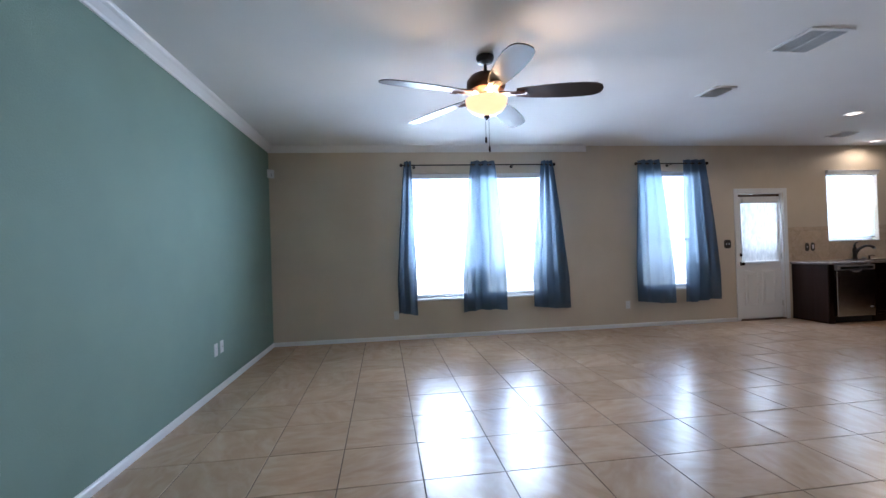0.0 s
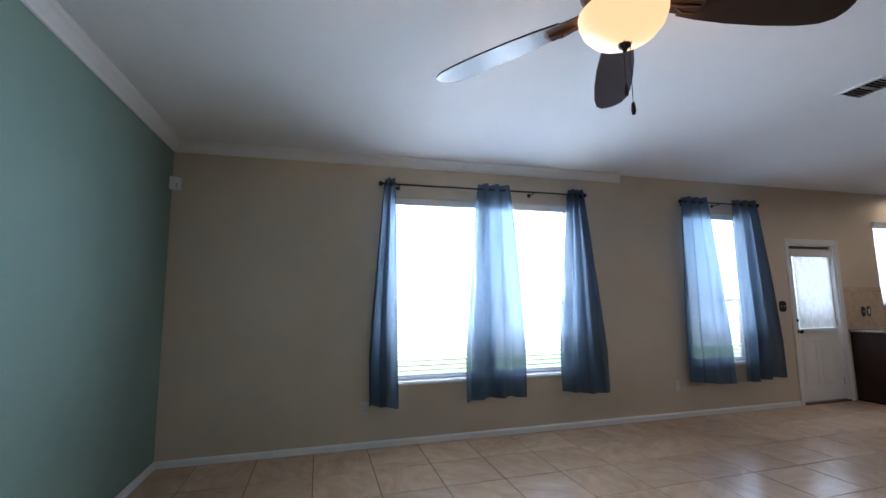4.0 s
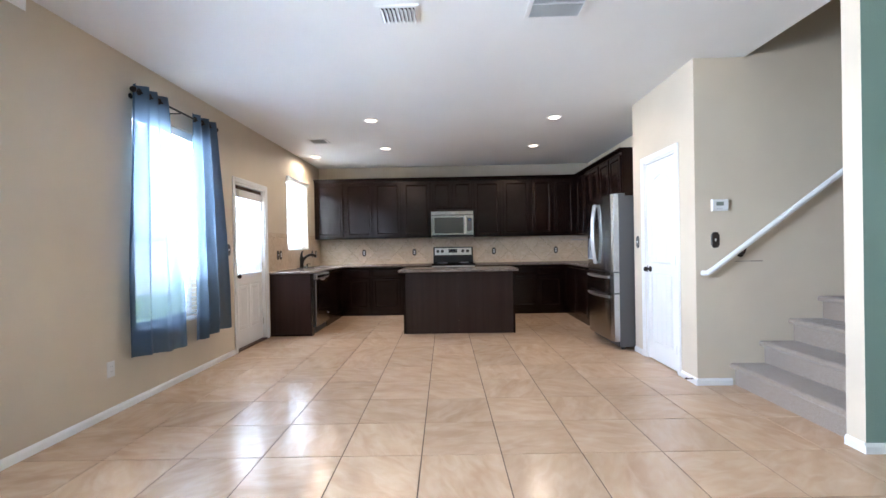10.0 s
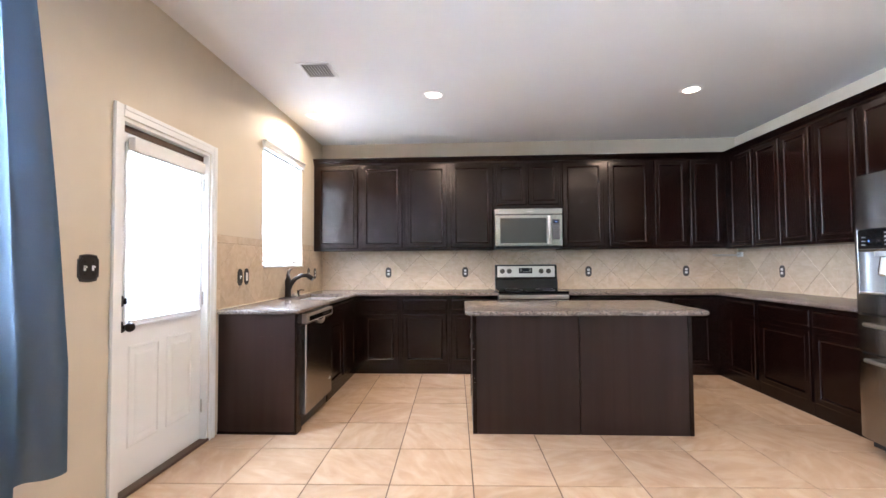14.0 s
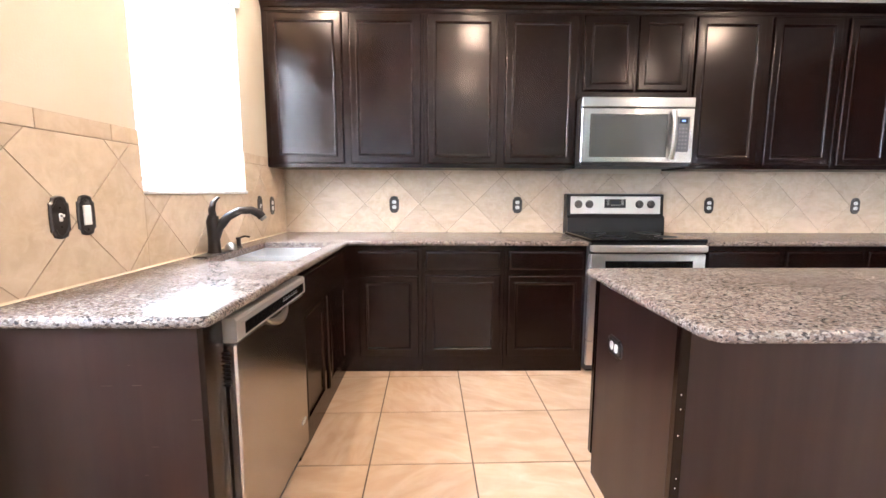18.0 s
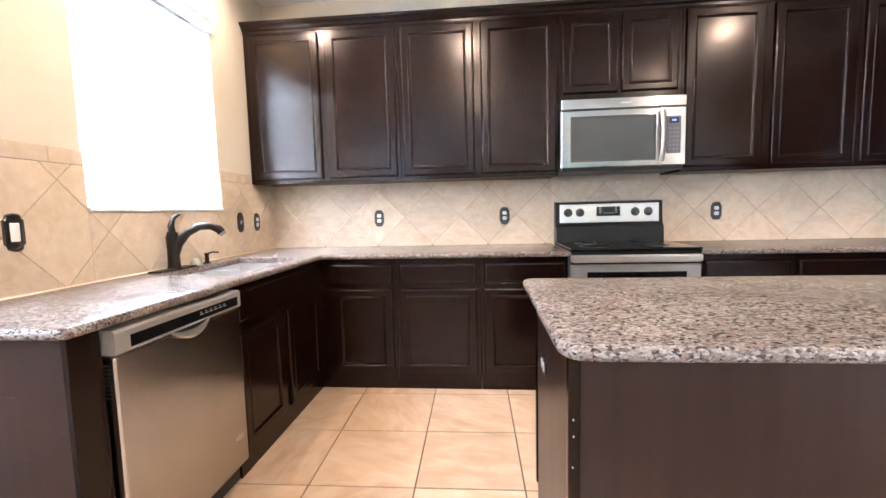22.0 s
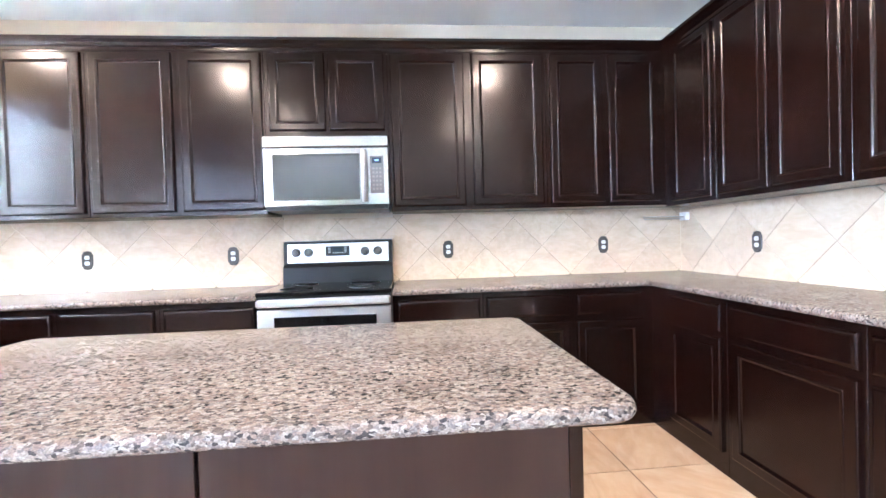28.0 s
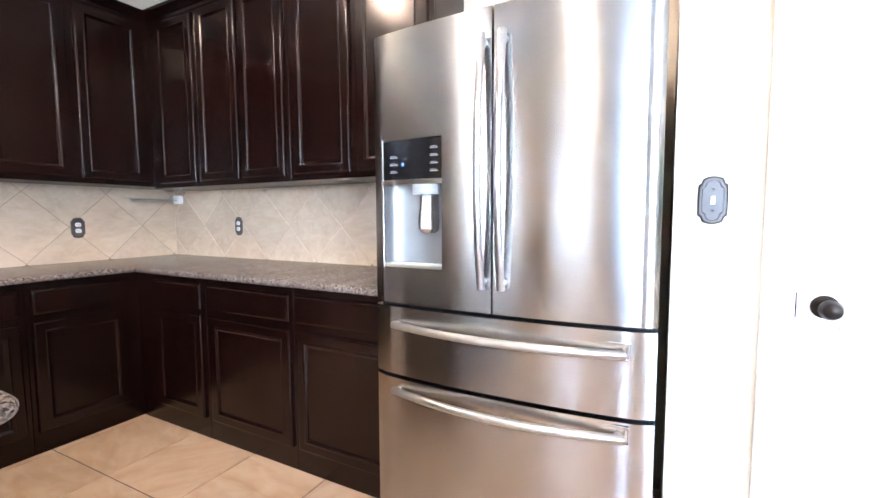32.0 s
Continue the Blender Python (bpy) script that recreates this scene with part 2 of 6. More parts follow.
STEEL = steel("brushed_stainless_steel", (0.43, 0.420, 0.410), 0.21)
SINK_STEEL = mat("satin_sink_steel", (0.78, 0.77, 0.76), 0.36, 1.0)
CHROME = mat("polished_steel", (0.48, 0.47, 0.46), 0.3, 1.0)
DARK_STEEL = mat("grey_enamelled_steel", (0.10, 0.10, 0.105), 0.4, 0.3)
BLACK = mat("black_plastic", (0.010, 0.010, 0.0105), 0.3, Specular_IOR_Level=0.3)
BLACK_GLASS = mat("black_glass", (0.006, 0.006, 0.0065), 0.07, Specular_IOR_Level=0.4)
SMOKED = mat("smoked_oven_glass", (0.05, 0.053, 0.052), 0.14)
BRONZE = mat("oil_rubbed_bronze", (0.030, 0.024, 0.021), 0.38, 0.75)
bump(BRONZE, noise_of(BRONZE, coords(BRONZE), 90), 0.15, 0.001)
# bronze with its base colour raised to carry the pale window reflection
PLATE = mat("paled_bronze_plate", (0.085, 0.078, 0.074), 0.30, 0.9)
bump(PLATE, noise_of(PLATE, coords(PLATE), 90), 0.1, 0.001)
# bronze near the fan lamp, with the lamp's warm glow put into its colour
GLOW_BRONZE = mat("lamp_glow_bronze", (0.11, 0.055, 0.032), 0.33, 0.9)
WHITE = mat("white_plastic", (0.72, 0.72, 0.71), 0.35)
GREY = mat("grey_plastic", (0.28, 0.29, 0.30), 0.4)
LCD = mat("dark_display", (0.02, 0.025, 0.035), 0.2)
LCD_ON = mat("lit_display_digits", (0.1, 0.2, 0.5), 0.3, Emission_Color=(0.25, 0.45, 1.0, 1), Emission_Strength=0.05)
MARK = mat("pale_print", (0.24, 0.245, 0.25), 0.5)
BRASS = mat("screw_metal", (0.5, 0.48, 0.45), 0.3, 1.0)
THRESH = mat("dark_wood_threshold", (0.075, 0.04, 0.022), 0.5)
bump(THRESH, noise_of(THRESH, coords(THRESH, (2, 60, 2)), 4), 0.3)
CARPET = mat("taupe_carpet", (0.40, 0.315, 0.26), 0.95, Sheen_Weight=0.3)
cv = coords(CARPET)
colour(CARPET, ramp(CARPET, noise_of(CARPET, cv, 170, 3), [(0.3, (0.22, 0.168, 0.128)), (0.7, (0.41, 0.33, 0.262))]))
bump(CARPET, noise_of(CARPET, cv, 260, 3), 0.9, 0.006)
# near-black colour that paints the shade inside a vent
SHADOW_GAP = mat("painted_duct_shade", (0.006, 0.006, 0.006), 0.9)


def cloth(name, color, through_color, share, weave=700, sheer=0.0):
    m = mat(name, color, 0.9, Specular_IOR_Level=0.15)
    nt = m.node_tree
    b = nt.nodes["Principled BSDF"]
    t = nt.nodes.new("ShaderNodeBsdfTranslucent")
    t.inputs["Color"].default_value = (*through_color, 1)
    s = nt.nodes.new("ShaderNodeMixShader")
    s.inputs[0].default_value = share
    link(m, b.outputs[0], s.inputs[1])
    link(m, t.outputs[0], s.inputs[2])
    e = nt.nodes.new("ShaderNodeBsdfTransparent")
    e.inputs["Color"].default_value = (0.60, 0.73, 0.90, 1)
    s2 = nt.nodes.new("ShaderNodeMixShader")
    s2.inputs[0].default_value = sheer
    link(m, s.outputs[0], s2.inputs[1])
    link(m, e.outputs[0], s2.inputs[2])
    link(m, s2.outputs[0], nt.nodes["Material Output"].inputs["Surface"])
    v = coords(m, (1, 1, 0.35))
    g = noise_of(m, v, weave, 2)
    colour(m, ramp(m, g, [(0.3, tuple(c * 0.8 for c in color)), (0.7, tuple(c * 1.15 for c in color))]))
    bump(m, g, 0.25, 0.001)
    return m


CURTAIN = cloth("blue_curtain_cloth", (0.062, 0.104, 0.160), (0.225, 0.295, 0.390), 0.36, 700, 0.15)
KITCHEN_SLAT = cloth("white_kitchen_blind_slat", (0.76, 0.76, 0.75), (0.88, 0.88, 0.87), 0.5, 30)
SLAT = cloth("white_blind_slat", (0.76, 0.76, 0.75), (0.85, 0.85, 0.85), 0.06, 30)
BULB_GLASS = mat("lit_frosted_glass", (0.9, 0.8, 0.6), 0.4, Emission_Color=(1.0, 0.60, 0.24, 1), Emission_Strength=0.26)
BULB = mat("lit_bulb_glass", (0.95, 0.92, 0.85), 0.3, Emission_Color=(1.0, 0.80, 0.52, 1), Emission_Strength=0.8)
LENS = mat("lit_lamp_lens", (0.9, 0.9, 0.85), 0.4, Emission_Color=(1.0, 0.80, 0.55, 1), Emission_Strength=0.5)

for glow in (BULB_GLASS, BULB, LENS, LCD_ON):
    glow.cycles.emission_sampling = "NONE"


def pane_glass():
    m = bpy.data.materials.new("window_glass")
    m.use_nodes = True
    nt = m.node_tree
    nt.nodes.remove(nt.nodes["Principled BSDF"])
    a = nt.nodes.new("ShaderNodeBsdfTransparent")
    a.inputs["Color"].default_value = (0.95, 0.97, 0.96, 1)
    g = nt.nodes.new("ShaderNodeBsdfGlossy")
    g.inputs["Roughness"].default_value = 0.02
    f = nt.nodes.new("ShaderNodeLayerWeight")
    f.inputs["Blend"].default_value = 0.12
    s = nt.nodes.new("ShaderNodeMixShader")
    link(m, f.outputs["Facing"], s.inputs[0])
    link(m, a.outputs[0], s.inputs[1])
    link(m, g.outputs[0], s.inputs[2])
    link(m, s.outputs[0], nt.nodes["Material Output"].inputs["Surface"])
    return m


GLASS = pane_glass()
GRASS = mat("lawn_grass", (0.07, 0.12, 0.03), 0.9)
colour(GRASS, ramp(GRASS, noise_of(GRASS, coords(GRASS), 3.5, 6), [(0.3, (0.15, 0.21, 0.08)), (0.7, (0.23, 0.28, 0.13))]))
FENCE = mat("weathered_cedar", (0.48, 0.44, 0.40), 0.85)
colour(FENCE, ramp(FENCE, noise_of(FENCE, coords(FENCE, (6, 6, 0.6)), 3), [(0.3, (0.42, 0.38, 0.34)), (0.7, (0.56, 0.52, 0.48))]))
CONCRETE = mat("grey_concrete", (0.42, 0.41, 0.39), 0.85)

# ---- building helpers ----
def thing(name, at=(0, 0, 0), label="", category="", group="", kind=""):
    ob = new(name)
    ob.empty_display_size = 0.05
    ob.location = at
    return tagged(ob, label, category, group, kind)


def mesh_of(name, bm, m):
    me = bpy.data.meshes.new(name)
    bmesh.ops.recalc_face_normals(bm, faces=bm.faces)
    bm.to_mesh(me)
    bm.free()
    for one in (m if isinstance(m, (list, tuple)) else [m]):
        me.materials.append(one)
    return me


def shade(me, degrees=35):
    me.shade_smooth()
    me.set_sharp_from_angle(angle=radians(degrees))


def hang(ob, parent):
    """Parents ob, built in world places, under a thing or a part."""
    base = Matrix.Identity(4)
    p = parent
    while p is not None:
        base = p.matrix_basis.copy() @ Matrix.Identity(4) if p.parent is None else base
        p = p.parent
    ob.parent = parent
    ob.matrix_parent_inverse = base.inverted() if parent.parent is None else Matrix.Identity(4)
    return ob


def part(name, bm, m, parent, label="", smooth=False):
    me = mesh_of(name, bm, m)
    if smooth:
        shade(me)
    ob = hang(new(name, me), parent)
    return tagged(ob, label)


def solo(name, bm, m, label="", category="", group="", kind="", smooth=False):
    me = mesh_of(name, bm, m)
    if smooth:
        shade(me)
    return tagged(new(name, me), label, category, group, kind)


def box(bm, x0, x1, y0, y1, z0, z1, bevel=0.0, segments=1):
    b = bm if not bevel else bmesh.new()
    v = [b.verts.new((x, y, z)) for x in sorted((x0, x1)) for y in sorted((y0, y1)) for z in sorted((z0, z1))]
    for f in ((0, 1, 3, 2), (4, 6, 7, 5), (0, 4, 5, 1), (2, 3, 7, 6), (0, 2, 6, 4), (1, 5, 7, 3)):
        b.faces.new([v[i] for i in f])
    if bevel:
        bmesh.ops.bevel(b, geom=list(b.edges), offset=bevel, segments=segments, affect="EDGES", profile=0.5)
        merge(bm, b)
    return bm


def merge(bm, other, m=None):
    """Moves the faces of other into bm."""
    if m is not None:
        other.transform(m)
    vs = {v: bm.verts.new(v.co) for v in other.verts}
    for f in other.faces:
        g = bm.faces.new([vs[v] for v in f.verts])
        g.material_index = f.material_index
    other.free()
    return bm


def boxes(*rows, bevel=0.0):
    bm = bmesh.new()
    for r in rows:
        box(bm, *r, bevel=bevel)
    return bm


def cells(us, vs, keep, w0, w1, to):
    """A slab of grid cells: us and vs are the lines, keep says which cells are solid; to turns (u, v, w) into a place."""
    bm = bmesh.new()
    pts = {}

    def vert(u, v, w):
        key = (round(u, 5), round(v, 5), w)
        if key not in pts:
            pts[key] = bm.verts.new(to(u, v, w))
        return pts[key]
    us, vs = sorted(us), sorted(vs)
    solid = {(i, j): keep((us[i] + us[i + 1]) / 2, (vs[j] + vs[j + 1]) / 2) for i in range(len(us) - 1) for j in range(len(vs) - 1)}
    for (i, j), full in solid.items():
        if not full:
            continue
        a, b, c, d = us[i], us[i + 1], vs[j], vs[j + 1]
        for w in (w0, w1):
            bm.faces.new([vert(a, c, w), vert(b, c, w), vert(b, d, w), vert(a, d, w)])
        for n, (p, q) in (((i - 1, j), ((a, c), (a, d))), ((i + 1, j), ((b, c), (b, d))), ((i, j - 1), ((a, c), (b, c))), ((i, j + 1), ((a, d), (b, d)))):
            if not solid.get(n, False):
                bm.faces.new([vert(*p, w0), vert(*q, w0), vert(*q, w1), vert(*p, w1)])
    return bm


def with_holes(u0, u1, v0, v1, holes, w0, w1, to):
    holes = [(max(h[0], u0), min(h[1], u1), max(h[2], v0), min(h[3], v1)) for h in holes]
    us = sorted({u0, u1, *[h[0] for h in holes], *[h[1] for h in holes]})
    vs = sorted({v0, v1, *[h[2] for h in holes], *[h[3] for h in holes]})
    return cells(us, vs, lambda u, v: not any(h[0] < u < h[1] and h[2] < v < h[3] for h in holes), w0, w1, to)


ALONG_X = lambda u, v, w: (u, w, v)
ALONG_Y = lambda u, v, w: (w, u, v)
FLAT = lambda u, v, w: (u, v, w)


def soften(bm, offset=0.006, segments=2, angle=50):
    es = [e for e in bm.edges if len(e.link_faces) == 2 and e.calc_face_angle(0) > radians(angle)]
    bmesh.ops.bevel(bm, geom=es, offset=offset, segments=segments, affect="EDGES", profile=0.5)
    return bm


def prism(poly, w0, w1, to, chamfer=0.0):
    """An extruded polygon; the face at w1 is drawn in by the chamfer."""
    bm = bmesh.new()
    n = len(poly)
    cx, cy = sum(p[0] for p in poly) / n, sum(p[1] for p in poly) / n
    low = [bm.verts.new(to(u, v, w0)) for u, v in poly]
    rings = [low]
    if chamfer:
        d = chamfer if w1 > w0 else -chamfer
        rings.append([bm.verts.new(to(u, v, w1 - d)) for u, v in poly])
        rings.append([bm.verts.new(to(u + math.copysign(min(abs(cx - u), chamfer), cx - u), v + math.copysign(min(abs(cy - v), chamfer), cy - v), w1)) for u, v in poly])
    else:
        rings.append([bm.verts.new(to(u, v, w1)) for u, v in poly])
    bm.faces.new(low)
    bm.faces.new(rings[-1])
    for a, b in zip(rings, rings[1:]):
        for i in range(n):
            bm.faces.new([a[i], a[(i + 1) % n], b[(i + 1) % n], b[i]])
    return bm


def clip(poly, u0, u1, v0, v1):
    """A convex polygon cut to a rectangle."""
    for axis, lim, sign in ((0, u0, 1), (0, u1, -1), (1, v0, 1), (1, v1, -1)):
        out = []
        for a, b in zip(poly, poly[1:] + poly[:1]):
            da, db = sign * (a[axis] - lim), sign * (b[axis] - lim)
            if da >= 0:
                out.append(a)
            if da * db < 0:
                s = da / (da - db)
                out.append((a[0] + s * (b[0] - a[0]), a[1] + s * (b[1] - a[1])))
        poly = out
        if len(poly) < 3:
            return []
    return poly


def nested(bm, w, h, rings, m=None):
    """A panel w by h, centred, whose face steps through rings of (inset, height); closed at the back."""
    loops = []
    for inset, z in [(0.0, 0.0)] + list(rings):
        a, b = w / 2 - inset, h / 2 - inset
        loops.append([bm.verts.new((x, y, z)) for x, y in ((-a, -b), (a, -b), (a, b), (-a, b))])
    made = [bm.faces.new(loops[0]), bm.faces.new(loops[-1])]
    for a, b in zip(loops, loops[1:]):
        for i in range(4):
            made.append(bm.faces.new([a[i], a[(i + 1) % 4], b[(i + 1) % 4], b[i]]))
    if m is not None:
        vs = {v for l in loops for v in l}
        for v in vs:
            v.co = m @ v.co
    return bm


def tube(bm, path, radius, sides=12, flat=1.0, caps=True):
    """A round bar along a path; radius may be a list."""
    pts = [Vector(p) for p in path]
    rad = radius if isinstance(radius, (list, tuple)) else [radius] * len(pts)
    rings = []
    side = None
    for i, p in enumerate(pts):
        d = (pts[min(i + 1, len(pts) - 1)] - pts[max(i - 1, 0)]).normalized()
        if side is None:
            side = d.orthogonal().normalized()
        side = (side - d * side.dot(d)).normalized()
        up = d.cross(side)
        rings.append([bm.verts.new(p + rad[i] * (math.cos(2 * math.pi * k / sides) * side + flat * math.sin(2 * math.pi * k / sides) * up)) for k in range(sides)])
    for a, b in zip(rings, rings[1:]):
        for k in range(sides):
            bm.faces.new([a[k], a[(k + 1) % sides], b[(k + 1) % sides], b[k]])
    if caps:
        bm.faces.new(rings[0])
        bm.faces.new(rings[-1])
    return bm


def lathe(bm, profile, at=(0, 0, 0), axis="Z", sides=24, caps=True):
    """A turned shape from (radius, height) pairs."""
    turn = {"Z": Matrix.Identity(3), "X": Matrix(((0, 0, 1), (1, 0, 0), (0, 1, 0))), "Y": Matrix(((1, 0, 0), (0, 0, 1), (0, -1, 0)))}[axis]
    rings = []
    for r, z in profile:
        rings.append([bm.verts.new(Vector(at) + turn @ Vector((max(r, 1e-4) * math.cos(2 * math.pi * k / sides), max(r, 1e-4) * math.sin(2 * math.pi * k / sides), z))) for k in range(sides)])
    for a, b in zip(rings, rings[1:]):
        for k in range(sides):
            bm.faces.new([a[k], a[(k + 1) % sides], b[(k + 1) % sides], b[k]])
    if caps:
        bm.faces.new(rings[0])
        bm.faces.new(rings[-1])
    return bm


def arc(a, b, bulge, n=16):
    """Points from a to b that bow by the vector bulge."""
    a, b, bulge = Vector(a), Vector(b), Vector(bulge)
    return [a.lerp(b, i / n) + bulge * (4 * (i / n) * (1 - i / n)) for i in range(n + 1)]


def facing(x, y, z, way):
    """The pose of a panel whose face looks along way: N is +y, S is -y, E is +x, W is -x, D is down."""
    rot = {"S": ((1, 0, 0), (0, 0, 1), (0, -1, 0)), "N": ((-1, 0, 0), (0, 0, 1), (0, 1, 0)), "W": ((0, -1, 0), (0, 0, 1), (-1, 0, 0)),
           "E": ((0, 1, 0), (0, 0, 1), (1, 0, 0)), "D": ((1, 0, 0), (0, -1, 0), (0, 0, -1))}[way]
    return Matrix.Translation((x, y, z)) @ Matrix(rot).transposed().to_4x4()

# ---- the shell ----
W1A, W1B, W2, WK, DOOR = (-8.43, -7.47), (-7.38, -6.42), (-4.885, -3.975), (-1.65, -0.705), (-3.262, -2.455)
Z_SILL, Z_HEAD, ZK_SILL, ZK_HEAD, Z_DOOR = 0.54, 2.38, 1.205, 2.36, 2.03

floor = solo("floor", boxes((X_W - 0.2, 0.3, -9.4, 0.3, -0.25, -0.0035)), GROUT, "beige ceramic floor tiles laid with thin brown grout joints", "floor", kind="structure")

bm = with_holes(X_W - 0.2, 0.2, -0.16, H + 0.2, [(*W1A, Z_SILL, Z_HEAD), (*W1B, Z_SILL, Z_HEAD), (*W2, Z_SILL, Z_HEAD), (*WK, ZK_SILL, ZK_HEAD), (*DOOR, -0.002, Z_DOOR)],
                0.0, 0.17, ALONG_X)
solo("wall_north", bm, WALL, "beige painted wall with windows and the back door", "wall", kind="structure")
solo("wall_east", boxes((0.0, 0.2, Y_R - 0.2, 0.0, -0.1, H + 0.1)), WALL, "beige painted kitchen wall above the tiles", "wall", kind="structure")
solo("wall_kitchen_side", boxes((X_P, 0.0, Y_R - 0.15, Y_R, -0.1, H + 0.1)), WALL, "beige painted wall behind the side cabinets", "wall", kind="structure")
# the pantry box
PD = (-4.305, -3.665)
bm = with_holes(X_C, X_P, -0.1, H + 0.1, [(*PD, -0.002, 2.065)], Y_P - 0.11, Y_P, ALONG_X)
solo("wall_pantry", bm, WALL, "beige painted pantry wall with a door", "wall", kind="structure")
solo("wall_fridge_side", boxes((X_P - 0.1, X_P, Y_R - 0.15, Y_P - 0.11, -0.1, H + 0.1)), WALL, "beige painted return wall beside the refrigerator", "wall", kind="structure")
wall_stair = solo("wall_stair", boxes((X_C, X_C + 0.11, -9.2, Y_P - 0.11, -0.1, 5.4)), WALL, "beige painted staircase wall", "wall", kind="structure")
solo("wall_west", boxes((X_W - 0.2, X_W, Y_S, 0.0, -0.1, H + 0.1)), GREEN, "sage green painted side wall", "wall", kind="structure")
solo("wall_south", boxes((X_W, X_G, Y_S - 0.2, Y_S, -0.1, H + 0.1)), WALL, "plain beige wall closing the room", "wall", kind="structure")
solo("wall_pantry_back", boxes((X_C + 0.11, X_P - 0.1, Y_R - 0.16, Y_R - 0.01, -0.1, H + 0.1)), WALL, "plain beige wall behind the pantry", "wall", kind="structure")


def stair_wall():
    """The half wall beside the stairs: a full-height post, then a wall with a sloping top under a header."""
    bm = boxes((X_G, X_G + 0.12, -5.055, -4.89, -0.1, H + 0.05))
    merge(bm, prism([(-9.2, -0.1), (-5.055, -0.1), (-5.055, 1.30), (-6.86, 2.7195), (-9.2, 2.7195)], X_G, X_G + 0.12, ALONG_Y))
    merge(bm, boxes((X_G, X_G + 0.12, -9.2, -5.055, 2.72, H + 0.05)))
    bmesh.ops.recalc_face_normals(bm, faces=bm.faces)
    for f in bm.faces:
        f.material_index = 1 if f.normal.x < -0.9 else 0
    return solo("wall_stair_half", bm, [WALL, GREEN], "sage green half wall along the stairs with a sloping top", "wall", kind="structure")


stair_wall()
solo("wall_stair_upper", boxes((X_G + 0.01, X_G + 0.11, -9.2, -4.96, H + 0.181, 5.4), (X_G + 0.11, X_C, -9.3, -9.2, -0.1, 5.4), (X_G + 0.11, X_C, -5.055, -4.96, H + 0.181, 5.4)), WALL,
     "beige painted walls of the upper staircase", "wall", kind="structure")
bm = with_holes(X_W - 0.2, 0.2, -9.3, 0.2, [(X_G + 0.06, X_C + 0.05, -9.3, -5.06)], H, H + 0.18, FLAT)
solo("ceiling", bm, CEIL, "white textured ceiling", "ceiling", kind="structure")
solo("ceiling_stair", boxes((X_G - 0.1, X_C + 0.2, -9.4, -4.9, 5.3, 5.4)), CEIL, "white ceiling high over the stairs", "ceiling", kind="structure")


# ---- baseboards, crown, casings ----
def baseboard(name, a, b, out):
    """A baseboard from a to b on the floor, with a moulded top; out is the way off the wall."""
    (xa, ya), (xb, yb) = a, b
    ox, oy = out
    prof = [(0, 0), (0.014, 0), (0.014, 0.040), (0.010, 0.048), (0.006, 0.055), (0, 0.058)]
    bm = bmesh.new()
    ra = [bm.verts.new((xa + ox * d, ya + oy * d, z)) for d, z in prof]
    rb = [bm.verts.new((xb + ox * d, yb + oy * d, z)) for d, z in prof]
    bm.faces.new(ra), bm.faces.new(rb)
    for i in range(len(prof)):
        j = (i + 1) % len(prof)
        bm.faces.new([ra[i], ra[j], rb[j], rb[i]])
    return solo(name, bm, TRIM, "white painted baseboard", "baseboard", kind="structure")


baseboard("baseboard_north", (X_W, 0), (DOOR[0] - 0.07, 0), (0, -1))
baseboard("baseboard_west", (X_W, Y_S), (X_W, -0.014), (1, 0))
baseboard("baseboard_south", (X_W + 0.014, Y_S), (X_G, Y_S), (0, 1))
baseboard("baseboard_green", (X_G, Y_S), (X_G, -4.876), (-1, 0))
baseboard("baseboard_post", (X_G, -4.89), (X_G + 0.12, -4.89), (0, 1))
baseboard("baseboard_pantry_a", (X_C - 0.014, Y_P), (PD[0] - 0.062, Y_P), (0, 1))
baseboard("baseboard_pantry_b", (PD[1] + 0.062, Y_P), (X_P, Y_P), (0, 1))
baseboard("baseboard_stair", (X_C, -4.92), (X_C, Y_P), (-1, 0))


def crown(name, a, b, out, cut):
    """Crown moulding under the ceiling; cut slants the far end."""
    (xa, ya), (xb, yb) = a, b
    ox, oy = out
    prof = [(0, 0), (0.012, 0.004), (0.018, 0.02), (0.05, 0.055), (0.068, 0.068), (0.075, 0.078), (0.075, 0.09), (0, 0.09)]
    dx, dy = (xb - xa), (yb - ya)
    ln = math.hypot(dx, dy)
    dx, dy = dx / ln, dy / ln
    bm = bmesh.new()
    ra = [bm.verts.new((xa + ox * d + dx * d, ya + oy * d + dy * d, H - 0.0895 + z)) for d, z in prof]
    rb = [bm.verts.new((xb + ox * d - dx * cut * d, yb + oy * d - dy * cut * d, H - 0.0895 + z)) for d, z in prof]
    bm.faces.new(ra), bm.faces.new(rb)
    for i in range(len(prof)):
        j = (i + 1) % len(prof)
        bm.faces.new([ra[i], ra[j], rb[j], rb[i]])
    return solo(name, bm, TRIM, "white crown moulding under the ceiling", "crown moulding", kind="structure")


crown("trim_crown_north", (X_W, 0), (-5.74, 0), (0, -1), 0.9)
crown("trim_crown_west", (X_W, 0), (X_W, Y_S), (1, 0), 0)


